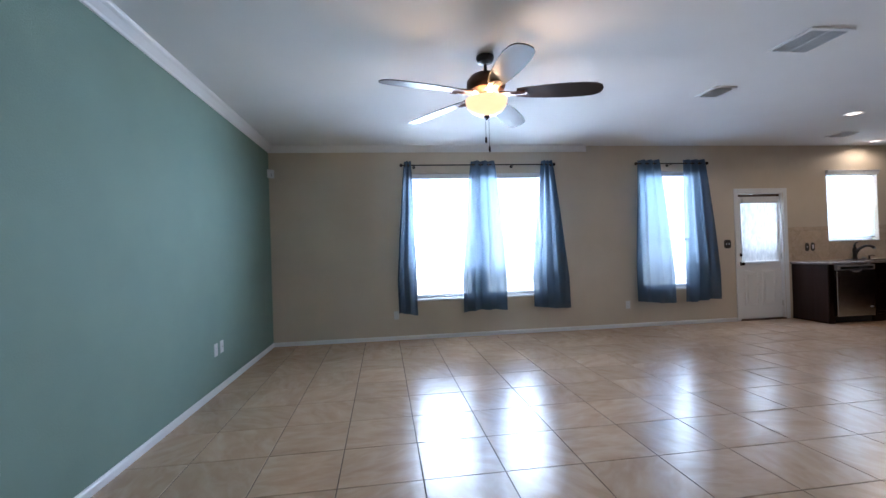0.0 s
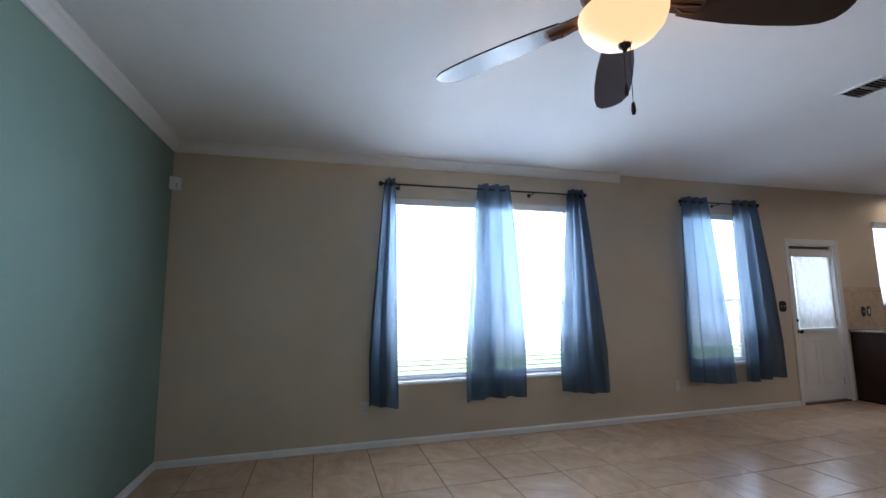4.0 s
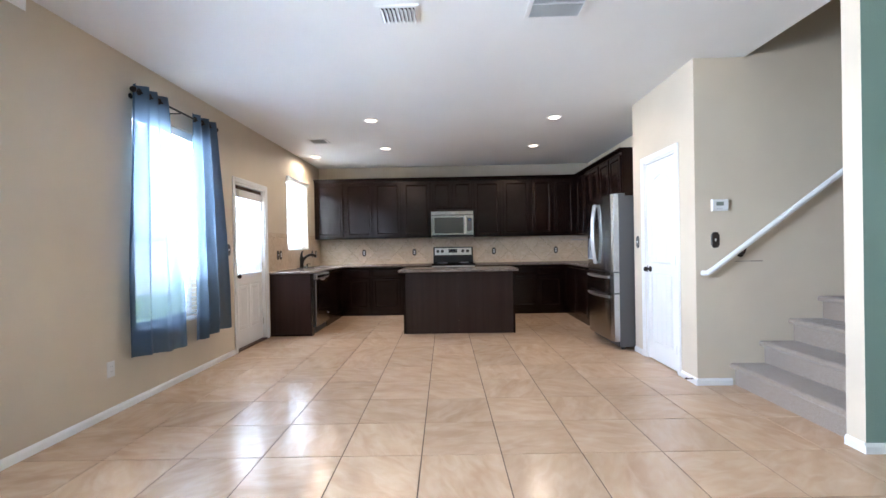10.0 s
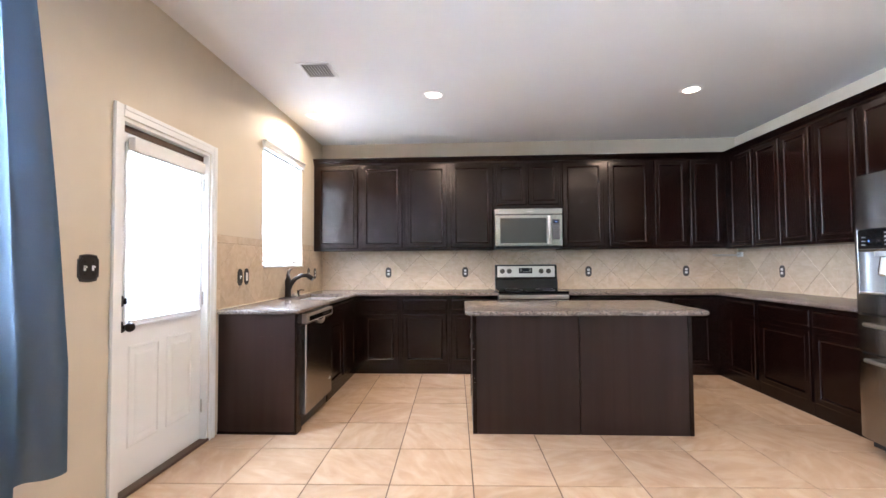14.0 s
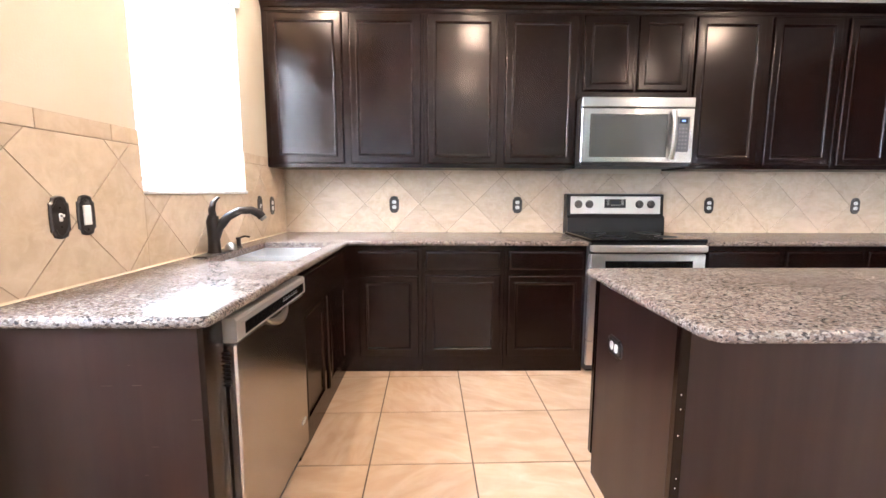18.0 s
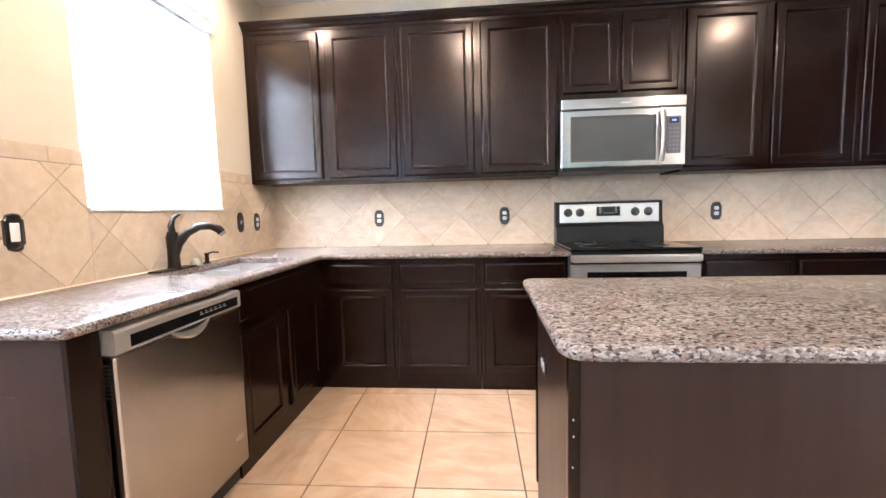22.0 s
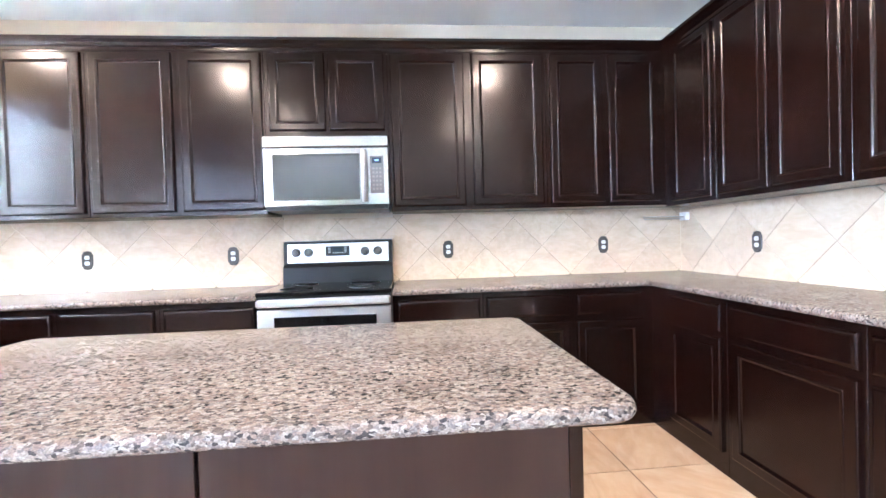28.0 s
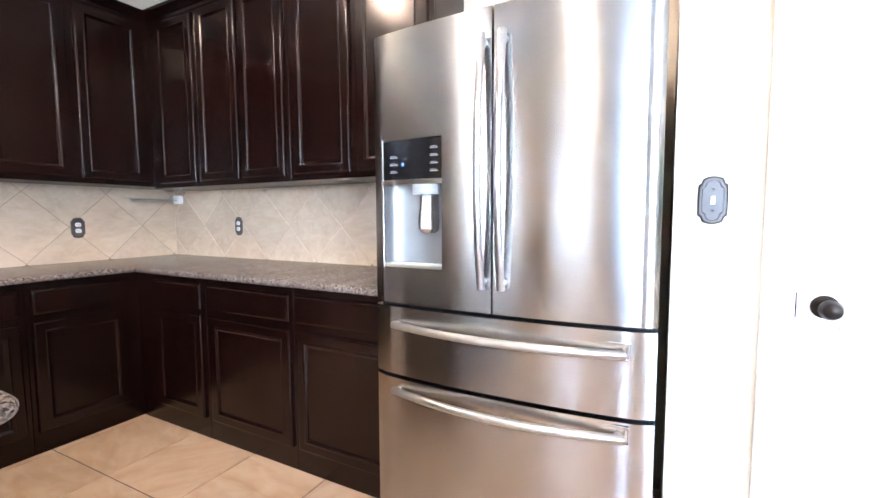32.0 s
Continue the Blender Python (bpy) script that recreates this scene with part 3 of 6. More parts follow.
def casing(parent, x0, x1, z1, y, w=0.062, out=-1):
    """Moulded door casing round an opening in a wall along x."""
    rows = [(x0 - w, x0, 0, z1 + w), (x1, x1 + w, 0, z1 + w), (x0 + 0.0005, x1 - 0.0005, z1, z1 + w)]
    for n, (a, b, c, d) in zip(("jamb_casing", "jamb_casing", "head_casing"), rows):
        bm = bmesh.new()
        box(bm, a, b, y, y + out * 0.012, c, d, 0.003)
        m = (a + b) / 2
        if n == "head_casing":
            box(bm, a, b, y + out * 0.012, y + out * 0.018, c + 0.035, d - 0.002, 0.002)
        else:
            s = -1 if a < x0 else 1
            box(bm, m + s * 0.004, m + s * 0.029, y + out * 0.012, y + out * 0.018, c + 0.001, d - 0.002, 0.002)
        part(n, bm, TRIM, parent)


# ---- stairs ----
stairs = thing("staircase", (-5.15, -4.93, 0), "taupe carpeted staircase rising behind a half wall", "staircase", kind="structure")
RISE, RUN, Y_ST = 0.186, 0.2455, -4.93
for i in range(14):
    y = Y_ST - RUN * i
    bm = bmesh.new()
    box(bm, X_G + 0.123, X_C - 0.003, y - RUN - 0.04 if i < 13 else -9.2, y - 0.016, RISE * i + (0 if i == 0 else 0.001), RISE * (i + 1) - 0.03)
    # rolled nosing
    tube(bm, [(X_G + 0.123, y + 0.007, RISE * (i + 1) - 0.022), (X_C - 0.003, y + 0.007, RISE * (i + 1) - 0.022)], 0.022, 10)
    box(bm, X_G + 0.124, X_C - 0.004, y - RUN - 0.04 if i < 13 else -9.2, y + 0.007, RISE * (i + 1) - 0.03, RISE * (i + 1), 0.004)
    part("step", bm, CARPET, stairs)
# sloping cap of the half wall
cap = thing("trim_half_wall_cap", (X_G, -5.06, 1.35), "white painted sloping cap on the half wall", "trim", kind="structure")


def slope_bar(x0, x1, y0, z0, y1, z1, thick):
    return prism([(y0, z0), (y0, z0 + thick), (y1, z1 + thick), (y1, z1)], x0, x1, ALONG_Y)


part("cap_board", slope_bar(X_G - 0.035, X_G + 0.155, -5.058, 1.40, -6.66, 2.665, 0.032), TRIM, cap)
part("cap_moulding", slope_bar(X_G - 0.018, X_G, -5.058, 1.335, -6.66, 2.60, 0.066), TRIM, cap)
rail = thing("handrail", (X_C - 0.07, -4.69, 0.95), "white painted wooden handrail on the stair wall", "handrail")
bm = bmesh.new()
tube(bm, [(X_C - 0.03, -4.665, 0.955), (X_C - 0.07, -4.685, 0.955), (X_C - 0.075, -4.73, 0.985), (X_C - 0.075, -7.4, 0.985 + 2.67 * 0.745)], 0.023, 12)
part("rail", bm, TRIM, rail, smooth=True)
for y in (-5.0, -5.9, -6.8):
    z = 0.985 + (-4.73 - y) * 0.745
    bm = bmesh.new()
    tube(bm, [(X_C - 0.001, y, z - 0.075), (X_C - 0.05, y, z - 0.07), (X_C - 0.075, y, z - 0.02)], 0.008, 8)
    lathe(bm, [(0.028, 0), (0.028, 0.004), (0.01, 0.008)], (X_C - 0.009, y, z - 0.075), "X", 16)
    part("rail_bracket", bm, BRONZE, rail)


# a dark scuff on the stair wall under the rail
SCUFF = mat("dark_scuff", (0.26, 0.22, 0.18), 0.8)
bm = boxes((X_C - 0.0009, X_C - 0.0004, -5.19, -5.09, 1.044, 1.053), (X_C - 0.0009, X_C - 0.0004, -5.0885, -4.96, 1.046, 1.051))
part("scuff", bm, SCUFF, wall_stair, "dark scuff in the paint")


# ---- windows ----
def window(name, x0, x1, z0, z1, label, rail_at=0.42):
    w = thing(name, ((x0 + x1) / 2, 0.1, z0), label, "window", kind="structure")
    f = 0.045
    part("window_frame", boxes((x0, x0 + f, 0.10, 0.165, z0, z1), (x1 - f, x1, 0.10, 0.165, z0, z1), (x0 + f, x1 - f, 0.10, 0.165, z0, z0 + f), (x0 + f, x1 - f, 0.10, 0.165, z1 - f, z1), bevel=0.003), VINYL, w)
    zm = z0 + rail_at * (z1 - z0)
    part("meeting_rail", boxes((x0 + f, x1 - f, 0.105, 0.145, zm - 0.02, zm + 0.02), bevel=0.003), VINYL, w)
    s = 0.03
    part("lower_sash", boxes((x0 + f, x0 + f + s, 0.108, 0.135, z0 + f, zm - 0.02), (x1 - f - s, x1 - f, 0.108, 0.135, z0 + f, zm - 0.02), (x0 + f + s, x1 - f - s, 0.108, 0.135, z0 + f, z0 + f + s)), VINYL, w)
    for a, b in ((z0 + f, zm - 0.02), (zm + 0.02, z1 - f)):
        p = part("pane", boxes((x0 + f, x1 - f, 0.150, 0.153, a, b)), GLASS, w)
        p.visible_shadow = False
    part("window_sill", boxes((x0 - 0.0, x1 + 0.0, -0.022, 0.098, z0 + 0.001, z0 + 0.02), bevel=0.004), TRIM, w)
    return w


window("window_1", *W1A, Z_SILL, Z_HEAD, "white vinyl sash window behind blue curtains")
window("window_2", *W1B, Z_SILL, Z_HEAD, "white vinyl sash window behind blue curtains")
window("window_3", *W2, Z_SILL, Z_HEAD, "narrow white vinyl sash window behind blue curtains")
window("window_4", *WK, ZK_SILL, ZK_HEAD, "white vinyl window over the kitchen sink", 0.5)


def blind(x0, x1, z0, z1, y, tilt, pitch, label, valance=0.075, width=0.05, cloth_=SLAT):
    b = thing("window_blind", ((x0 + x1) / 2, y, z1), label, "blind", "window blinds")
    part("valance", boxes((x0 + 0.004, x1 - 0.004, y - 0.036, y - 0.026, z1 - valance, z1 - 0.003), bevel=0.003), VINYL, b)
    part("head_rail", boxes((x0 + 0.006, x1 - 0.006, y - 0.022, y + 0.025, z1 - 0.045, z1 - 0.004)), VINYL, b)
    part("bottom_rail", boxes((x0 + 0.006, x1 - 0.006, y - 0.022, y + 0.022, z0 + 0.022, z0 + 0.04), bevel=0.003), VINYL, b)
    bm = bmesh.new()
    w = width / 2
    c, s = math.cos(radians(tilt)), math.sin(radians(tilt))
    ring = []
    for x in (x0 + 0.008, x1 - 0.008):
        top = [bm.verts.new((x, k * w * c - 0.003 * (1 - k * k) * s, k * w * s + 0.003 * (1 - k * k) * c + 0.0012)) for k in (-1, 0, 1)]
        low = [bm.verts.new((x, k * w * c - 0.003 * (1 - k * k) * s, k * w * s + 0.003 * (1 - k * k) * c - 0.0012)) for k in (1, 0, -1)]
        ring.append(top + low)
    bm.faces.new(ring[0]), bm.faces.new(ring[1])
    for i in range(6):
        bm.faces.new([ring[0][i], ring[0][(i + 1) % 6], ring[1][(i + 1) % 6], ring[1][i]])
    me = mesh_of("slat", bm, cloth_)
    z = z0 + 0.06
    while z < z1 - valance:
        s = new("slat", me)
        hang(s, b)
        s.location = (0, y, z)
        z += pitch
    for x in (x0 + 0.16, x1 - 0.16):
        part("ladder_cord", boxes((x - 0.001, x + 0.001, y - 0.027, y - 0.025, z0 + 0.03, z1 - 0.05)), WHITE, b)
    part("wand", tube(bmesh.new(), [(x0 + 0.08, y - 0.034, z1 - 0.05), (x0 + 0.082, y - 0.036, z1 - 0.75)], 0.004, 8), WHITE, b)
    return b


blind(*W1A, Z_SILL + 0.02, Z_HEAD, 0.055, 1, 0.045, "white slatted blind with open slats")
blind(*W1B, Z_SILL + 0.02, Z_HEAD, 0.055, 1, 0.045, "white slatted blind with open slats")
blind(*W2, Z_SILL + 0.02, Z_HEAD, 0.055, 1, 0.045, "white slatted blind with open slats")
kb = blind(*WK, ZK_SILL + 0.035, ZK_HEAD, 0.055, 70, 0.043, "white slatted blind with tilted slats over the sink", cloth_=KITCHEN_SLAT)
bm = prism([(-0.0005, 0), (-0.022, 0), (-0.024, 0.026), (-0.030, 0.036), (-0.033, 0.050), (-0.042, 0.060), (-0.042, 0.068), (-0.0005, 0.068)], WK[0] - 0.015, WK[1] + 0.015, lambda u, v, w: (w, u, ZK_HEAD - 0.060 + v))
part("cornice", bm, VINYL, kb, "moulded white valance on the wall")

# ---- back door ----
door = thing("door_1", (-2.86, 0.05, 0.01), "white half-glazed back door, closed, with a blind on its glass", "door", kind="structure")
D0, D1 = DOOR[0] + 0.02, DOOR[1] - 0.02
part("door_frame", boxes((DOOR[0], D0, 0.002, 0.168, 0, Z_DOOR), (D1, DOOR[1], 0.002, 0.168, 0, Z_DOOR), (D0, D1, 0.002, 0.168, Z_DOOR - 0.02, Z_DOOR)), TRIM, door)
casing(door, DOOR[0], DOOR[1], Z_DOOR, -0.0005)
L0, L1, LZ0, LZ1 = D0 + 0.09, D1 - 0.09, 0.93, 1.88
leaf = part("leaf", with_holes(D0 + 0.004, D1 - 0.004, 0.022, Z_DOOR - 0.024, [(L0, L1, LZ0, LZ1)], 0.045, 0.09, ALONG_X), TRIM, door)
part("lite_frame", boxes((L0 - 0.035, L0, 0.030, 0.0445, LZ0 - 0.035, LZ1 + 0.035), (L1, L1 + 0.035, 0.030, 0.0445, LZ0 - 0.035, LZ1 + 0.035), (L0, L1, 0.030, 0.0445, LZ0 - 0.035, LZ0), (L0, L1, 0.030, 0.0445, LZ1, LZ1 + 0.035), bevel=0.004), TRIM, leaf)
pg = part("pane", boxes((L0, L1, 0.066, 0.070, LZ0, LZ1)), GLASS, leaf)
pg.visible_shadow = False
mid = (D0 + D1) / 2
# thin dark brown strip across the head of the door
part("dark_head_strip", boxes((D0 + 0.006, D1 - 0.006, 0.038, 0.0447, Z_DOOR - 0.062, Z_DOOR - 0.026)), THRESH, door, "dark strip above the door leaf")
for xc in (mid - 0.155, mid + 0.155):
    bm = bmesh.new()
    nested(bm, 0.25, 0.56, [(0.0, 0.001), (0.006, 0.007), (0.016, 0.007), (0.024, -0.008), (0.034, -0.008), (0.06, 0.005), (0.066, 0.005)], facing(xc, 0.0445, 0.51, "S"))
    part("raised_panel", bm, TRIM, leaf)
bd = thing("door_blind", (mid, 0.02, LZ1), "white slatted blind hung over the door glass", "blind", "window blinds")
part("valance", boxes((L0 - 0.03, L1 + 0.03, -0.012, 0.028, LZ1 - 0.015, LZ1 + 0.06), bevel=0.004), VINYL, bd)
z = LZ0 + 0.02
bm = bmesh.new()
merge(bm, boxes((L0 - 0.02, L1 + 0.02, -0.011, 0.011, -0.001, 0.001)), Matrix.Rotation(radians(62), 4, "X"))
me = mesh_of("slat", bm, SLAT)
while z < LZ1 - 0.01:
    s = hang(new("slat", me), bd)
    s.location = (0, 0.014, z)
    z += 0.0195
part("bottom_rail", boxes((L0 - 0.02, L1 + 0.02, 0.002, 0.022, LZ0 - 0.015, LZ0 + 0.006), bevel=0.003), VINYL, bd)


def knob(parent, x, y, z, way, radius=0.025):
    s = -1 if way == "S" else 1
    bm = bmesh.new()
    prof = [(0.031, 0), (0.031, 0.004), (0.026, 0.009), (0.012, 0.012), (0.011, 0.028), (0.02, 0.034), (radius, 0.044), (radius + 0.001, 0.052), (radius * 0.8, 0.064), (radius * 0.35, 0.07), (0.001, 0.071)]
    lathe(bm, [(r, s * d) for r, d in prof], (0, 0, 0), "Z", 24)
    bm.transform(Matrix.Translation((x, y, z)) @ Matrix(((1, 0, 0), (0, 0, 1), (0, 1, 0))).to_4x4())
    return part("door_knob", bm, BRONZE, parent, "dark bronze knob", True)


knob(leaf, D0 + 0.055, 0.045, 0.90, "S")
bm = lathe(bmesh.new(), [(0.03, 0), (0.03, -0.006), (0.022, -0.012), (0.001, -0.013)], (0, 0, 0), "Z", 24)
box(bm, -0.004, 0.004, -0.016, 0.016, -0.028, -0.012, 0.002)
bm.transform(Matrix.Translation((D0 + 0.055, 0.045, 1.04)) @ Matrix(((1, 0, 0), (0, 0, 1), (0, 1, 0))).to_4x4())
part("deadbolt", bm, BRONZE, leaf, "dark bronze thumb turn")
part("threshold", boxes((DOOR[0] + 0.001, DOOR[1] - 0.001, -0.012, 0.16, 0.0005, 0.02), bevel=0.005), THRESH, door, "dark brown wooden threshold")
for zz in (0.25, 1.0, 1.8):
    part("hinge", tube(bmesh.new(), [(D1 - 0.001, 0.036, zz - 0.045), (D1 - 0.001, 0.036, zz + 0.045)], 0.006, 10), BRASS, door)

# ---- pantry door ----
pdoor = thing("door_2", ((PD[0] + PD[1]) / 2, Y_P, 0.01), "white painted panel pantry door, closed", "door", kind="structure")
part("door_frame", boxes((PD[0], PD[0] + 0.018, Y_P - 0.108, Y_P - 0.001, 0, 2.065), (PD[1] - 0.018, PD[1], Y_P - 0.108, Y_P - 0.001, 0, 2.065), (PD[0] + 0.018, PD[1] - 0.018, Y_P - 0.108, Y_P - 0.001, 2.047, 2.065)), TRIM, pdoor)
casing(pdoor, PD[0], PD[1], 2.065, Y_P + 0.0005, 0.06, 1)
P0, P1, PY = PD[0] + 0.021, PD[1] - 0.021, Y_P - 0.008
pleaf = part("leaf", boxes((P0, P1, PY - 0.035, PY - 0.004, 0.012, 2.043), bevel=0.002), TRIM, pdoor)
for z0, z1, rise in ((0.20, 0.90, 0.0), (1.02, 1.80, 0.10)):
    # a recessed panel of upright planks inside a moulded frame; the upper one has an arched head
    a, b, mid_ = P0 + 0.10, P1 - 0.10, (P0 + P1) / 2
    head = lambda x: z1 + rise * (1 - ((x - mid_) / ((b - a) / 2)) ** 2)
    edge = [(a, z0), (b, z0)] + [(b + (a - b) * i / 12, head(b + (a - b) * i / 12)) for i in range(13)]
    bm = tube(bmesh.new(), [(x, PY - 0.0035, z) for x, z in edge + [edge[0]]], 0.011, 8, 0.7, False)
    part("panel_moulding", bm, TRIM, pleaf, smooth=True)
    for i in range(4):
        xa, xb = a + 0.012 + (b - a - 0.024) * i / 4 + 0.0022, a + 0.012 + (b - a - 0.024) * (i + 1) / 4 - 0.0022
        poly = [(xa, z0 + 0.012), (xb, z0 + 0.012), (xb, head(xb) - 0.012), ((xa + xb) / 2, head((xa + xb) / 2) - 0.012), (xa, head(xa) - 0.012)]
        part("plank", prism(poly, PY - 0.005, PY + 0.001, ALONG_X, 0.002), TRIM, pleaf)
knob(pleaf, P1 - 0.062, PY - 0.004, 0.945, "N")
part("latch_plate", boxes((P1 - 0.002, P1 + 0.004, PY - 0.03, PY + 0.001, 0.91, 0.98)), BRONZE, pdoor, "dark latch plate")
for zz in (0.22, 1.05, 1.86):
    part("hinge", tube(bmesh.new(), [(P0 - 0.002, PY + 0.006, zz - 0.045), (P0 - 0.002, PY + 0.006, zz + 0.045)], 0.006, 10), BRASS, pdoor)

# ---- kitchen cabinets ----
Z_UB, Z_UT, F_U = 1.392, 2.44, -0.318     # wall cabinets: underside, top, face of the frame
F_B, Z_CT, Z_CB = -0.602, 0.905, 0.872    # base cabinets: face of the frame; counter top and underside
DOOR_RINGS = [(0.0, 0.008), (0.0012, 0.012), (0.004, 0.0155), (0.008, 0.0175), (0.012, 0.018), (0.0135, 0.018), (0.0435, 0.018), (0.045, 0.018), (0.048, 0.0205), (0.051, 0.0212), (0.054, 0.0205), (0.058, 0.016), (0.063, 0.0125), (0.068, 0.0105), (0.0695, 0.0105), (0.071, 0.0105)]
DRAWER_RINGS = [(0.0, 0.006), (0.0015, 0.010), (0.005, 0.014), (0.010, 0.0165), (0.016, 0.018), (0.019, 0.0185), (0.0205, 0.0185), (0.022, 0.0185)]


def front(parent, name, way, a, b, z0, z1, face, rings):
    """A door or drawer front between a and b on a cabinet face."""
    c, w = (a + b) / 2, abs(b - a)
    at = {"W": (face, c, (z0 + z1) / 2), "S": (c, face, (z0 + z1) / 2), "N": (c, face, (z0 + z1) / 2)}[way]
    bm = nested(bmesh.new(), w, z1 - z0, rings, facing(*at, way))
    return part(name, bm, WOOD, parent, smooth=True)


def cabinet(name, way, a, b, z0, z1, back, face, doors, drawers=(), label="", group=""):
    """A cabinet unit from a to b along its wall. doors and drawers are (a, b, z0, z1)."""
    lo, hi = min(a, b) + 0.0008, max(a, b) - 0.0008
    at = ((back + face) / 2, (a + b) / 2, z0) if way == "W" else ((a + b) / 2, (back + face) / 2, z0)
    t = thing(name, at, label, "cabinet", group)
    if way == "W":
        part("body", boxes((back, face + 0.02, lo, hi, z0, z1)), WOOD, t)
        part("face_frame", boxes((face + 0.0195, face, lo, hi, z0, z1), bevel=0.0015), WOOD, t)
    else:
        s = 0.02 if way == "N" else -0.02
        part("body", boxes((lo, hi, back, face - s, z0, z1)), WOOD, t)
        part("face_frame", boxes((lo, hi, face - s * 0.975, face, z0, z1), bevel=0.0015), WOOD, t)
    for d in doors:
        front(t, "door", way, *d, face, DOOR_RINGS)
    for d in drawers:
        front(t, "drawer", way, *d, face, DRAWER_RINGS)
    return t


UL = "espresso-stained wall cabinet with framed doors"
BL = "espresso-stained base cabinet with drawers above doors"
DB, DT = 1.420, 2.424
uppers = [((-0.003, -1.106), [(-0.043, -0.547), (-0.594, -1.084)]), ((-1.106, -2.183), [(-1.129, -1.622), (-1.670, -2.170)]),
          ((-2.972, -4.03), [(-2.992, -3.472), (-3.527, -4.006)]), ((-4.03, -5.187), [(-4.058, -4.428), (-4.466, -4.826)])]
for (a, b), ds in uppers:
    cabinet("wall_cabinet", "W", a, b, Z_UB, Z_UT, -0.002, F_U, [(p, q, DB, DT) for p, q in ds], (), UL, "wall cabinets")
cabinet("wall_cabinet", "W", -2.183, -2.972, 1.872, Z_UT, -0.002, F_U, [(-2.212, -2.568, 1.924, DT), (-2.591, -2.947, 1.924, DT)], (), "short espresso-stained cabinet above the microwave", "wall cabinets")
FR_U = Y_R - F_U
for (a, b), ds in [((-0.3185, -0.81), [(-0.415, -0.786)]), ((-0.81, -1.577), [(-0.833, -1.181), (-1.204, -1.546)]), ((-1.577, -2.45), [(-1.610, -1.990), (-2.030, -2.423)])]:
    cabinet("wall_cabinet", "N", a, b, Z_UB - 0.012, Z_UT, Y_R + 0.002, FR_U, [(q, p, DB - 0.014, DT) for p, q in ds], (), UL, "wall cabinets")


def crown_strip(pts, name):
    """Stepped dark crown along the cabinet tops; pts go along the frame's face, with the way out at each."""
    prof = [(-0.02, 0), (0.004, 0), (0.006, 0.018), (0.016, 0.026), (0.022, 0.042), (0.040, 0.056), (0.044, 0.072), (-0.02, 0.072)]
    t = thing(name, (pts[0][0], pts[0][1], Z_UT), "dark stained crown moulding on the wall cabinets", "moulding")
    for (xa, ya, oxa, oya), (xb, yb, oxb, oyb) in zip(pts, pts[1:]):
        bm = bmesh.new()
        ra = [bm.verts.new((xa + oxa * d, ya + oya * d, Z_UT - 0.004 + z)) for d, z in prof]
        rb = [bm.verts.new((xb + oxb * d, yb + oyb * d, Z_UT - 0.004 + z)) for d, z in prof]
        bm.faces.new(ra), bm.faces.new(rb)
        for i in range(len(prof)):
            j = (i + 1) % len(prof)
            bm.faces.new([ra[i], ra[j], rb[j], rb[i]])
        part("moulding_length", bm, WOOD, t)


crown_strip([(F_U, -0.004, -1, 0), (F_U, FR_U, -1, 1), (-2.45, FR_U, -1, 1), (-2.45, Y_R + 0.005, -1, 0)], "crown_moulding")

# base cabinets along the back wall
DR = (0.704, 0.838)
DO = (0.110, 0.672)
for a, b, p, q in [(-0.004, -1.099, -0.674, -1.076), (-1.099, -1.648, -1.122, -1.624), (-1.648, -2.196, -1.672, -2.178), (-2.972, -3.516, -3.003, -3.498), (-3.516, -4.078, -3.536, -4.056), (-4.078, -5.187, -4.098, -4.520)]:
    cabinet("base_cabinet", "W", a, b, 0.0, Z_CB - 0.002, -0.002, F_B, [(p, q, *DO)], [(p, q, *DR)], BL, "base cabinets")
FR_B = Y_R - F_B
for a, b, p, q in [(-0.6025, -1.236, -0.793, -1.203), (-1.236, -1.869, -1.270, -1.850), (-1.869, -2.455, -1.890, -2.43)]:
    cabinet("base_cabinet", "N", a, b, 0.0, Z_CB - 0.002, Y_R + 0.002, FR_B, [(q, p, *DO)], [(q, p, *DR)], BL, "base cabinets")
F_L = -0.578
cabinet("sink_cabinet", "S", -1.600, -0.6025, 0.0, 0.66, -0.002, F_L, [(-1.566, -1.168, 0.110, 0.652), (-1.096, -0.665, 0.110, 0.652)], (), "espresso-stained sink cabinet with two doors", "base cabinets")
sinkc = thing("false_drawer", (-1.1, F_L, 0.66), "espresso-stained false drawer front under the sink", "cabinet")
part("panel", boxes((-1.5995, -0.6035, F_L + 0.02, F_L, 0.661, 0.869)), WOOD, sinkc)
front(sinkc, "drawer", "S", -1.572, -0.66, 0.70, 0.848, F_L, DRAWER_RINGS)
endp = thing("end_panel", (-2.30, -0.29, 0), "espresso-stained end panel of the sink counter, scratched", "cabinet panel")
part("panel", boxes((-2.338, -2.318, -0.002, -0.575, 0, Z_CB - 0.002), bevel=0.001), LAMINATE, endp)
part("stile", boxes((-2.345, -2.2455, -0.5755, -0.592, 0.0, Z_CB - 0.002), bevel=0.0015), WOOD, endp)
part("base_strip", boxes((-2.345, -2.3385, -0.002, -0.575, 0.0, 0.018)), WOOD, endp)
random.seed(5)
BARE = mat("bare_scratched_wood", (0.10, 0.07, 0.06), 0.7)
for i in range(6):
    y, z, l = random.uniform(-0.55, -0.3), random.uniform(0.45, 0.8), random.uniform(0.004, 0.03)
    part("scratch", boxes((-2.3386, -2.3381, y - l, y, z, z + 0.0008)), BARE, endp, "pale scratch")


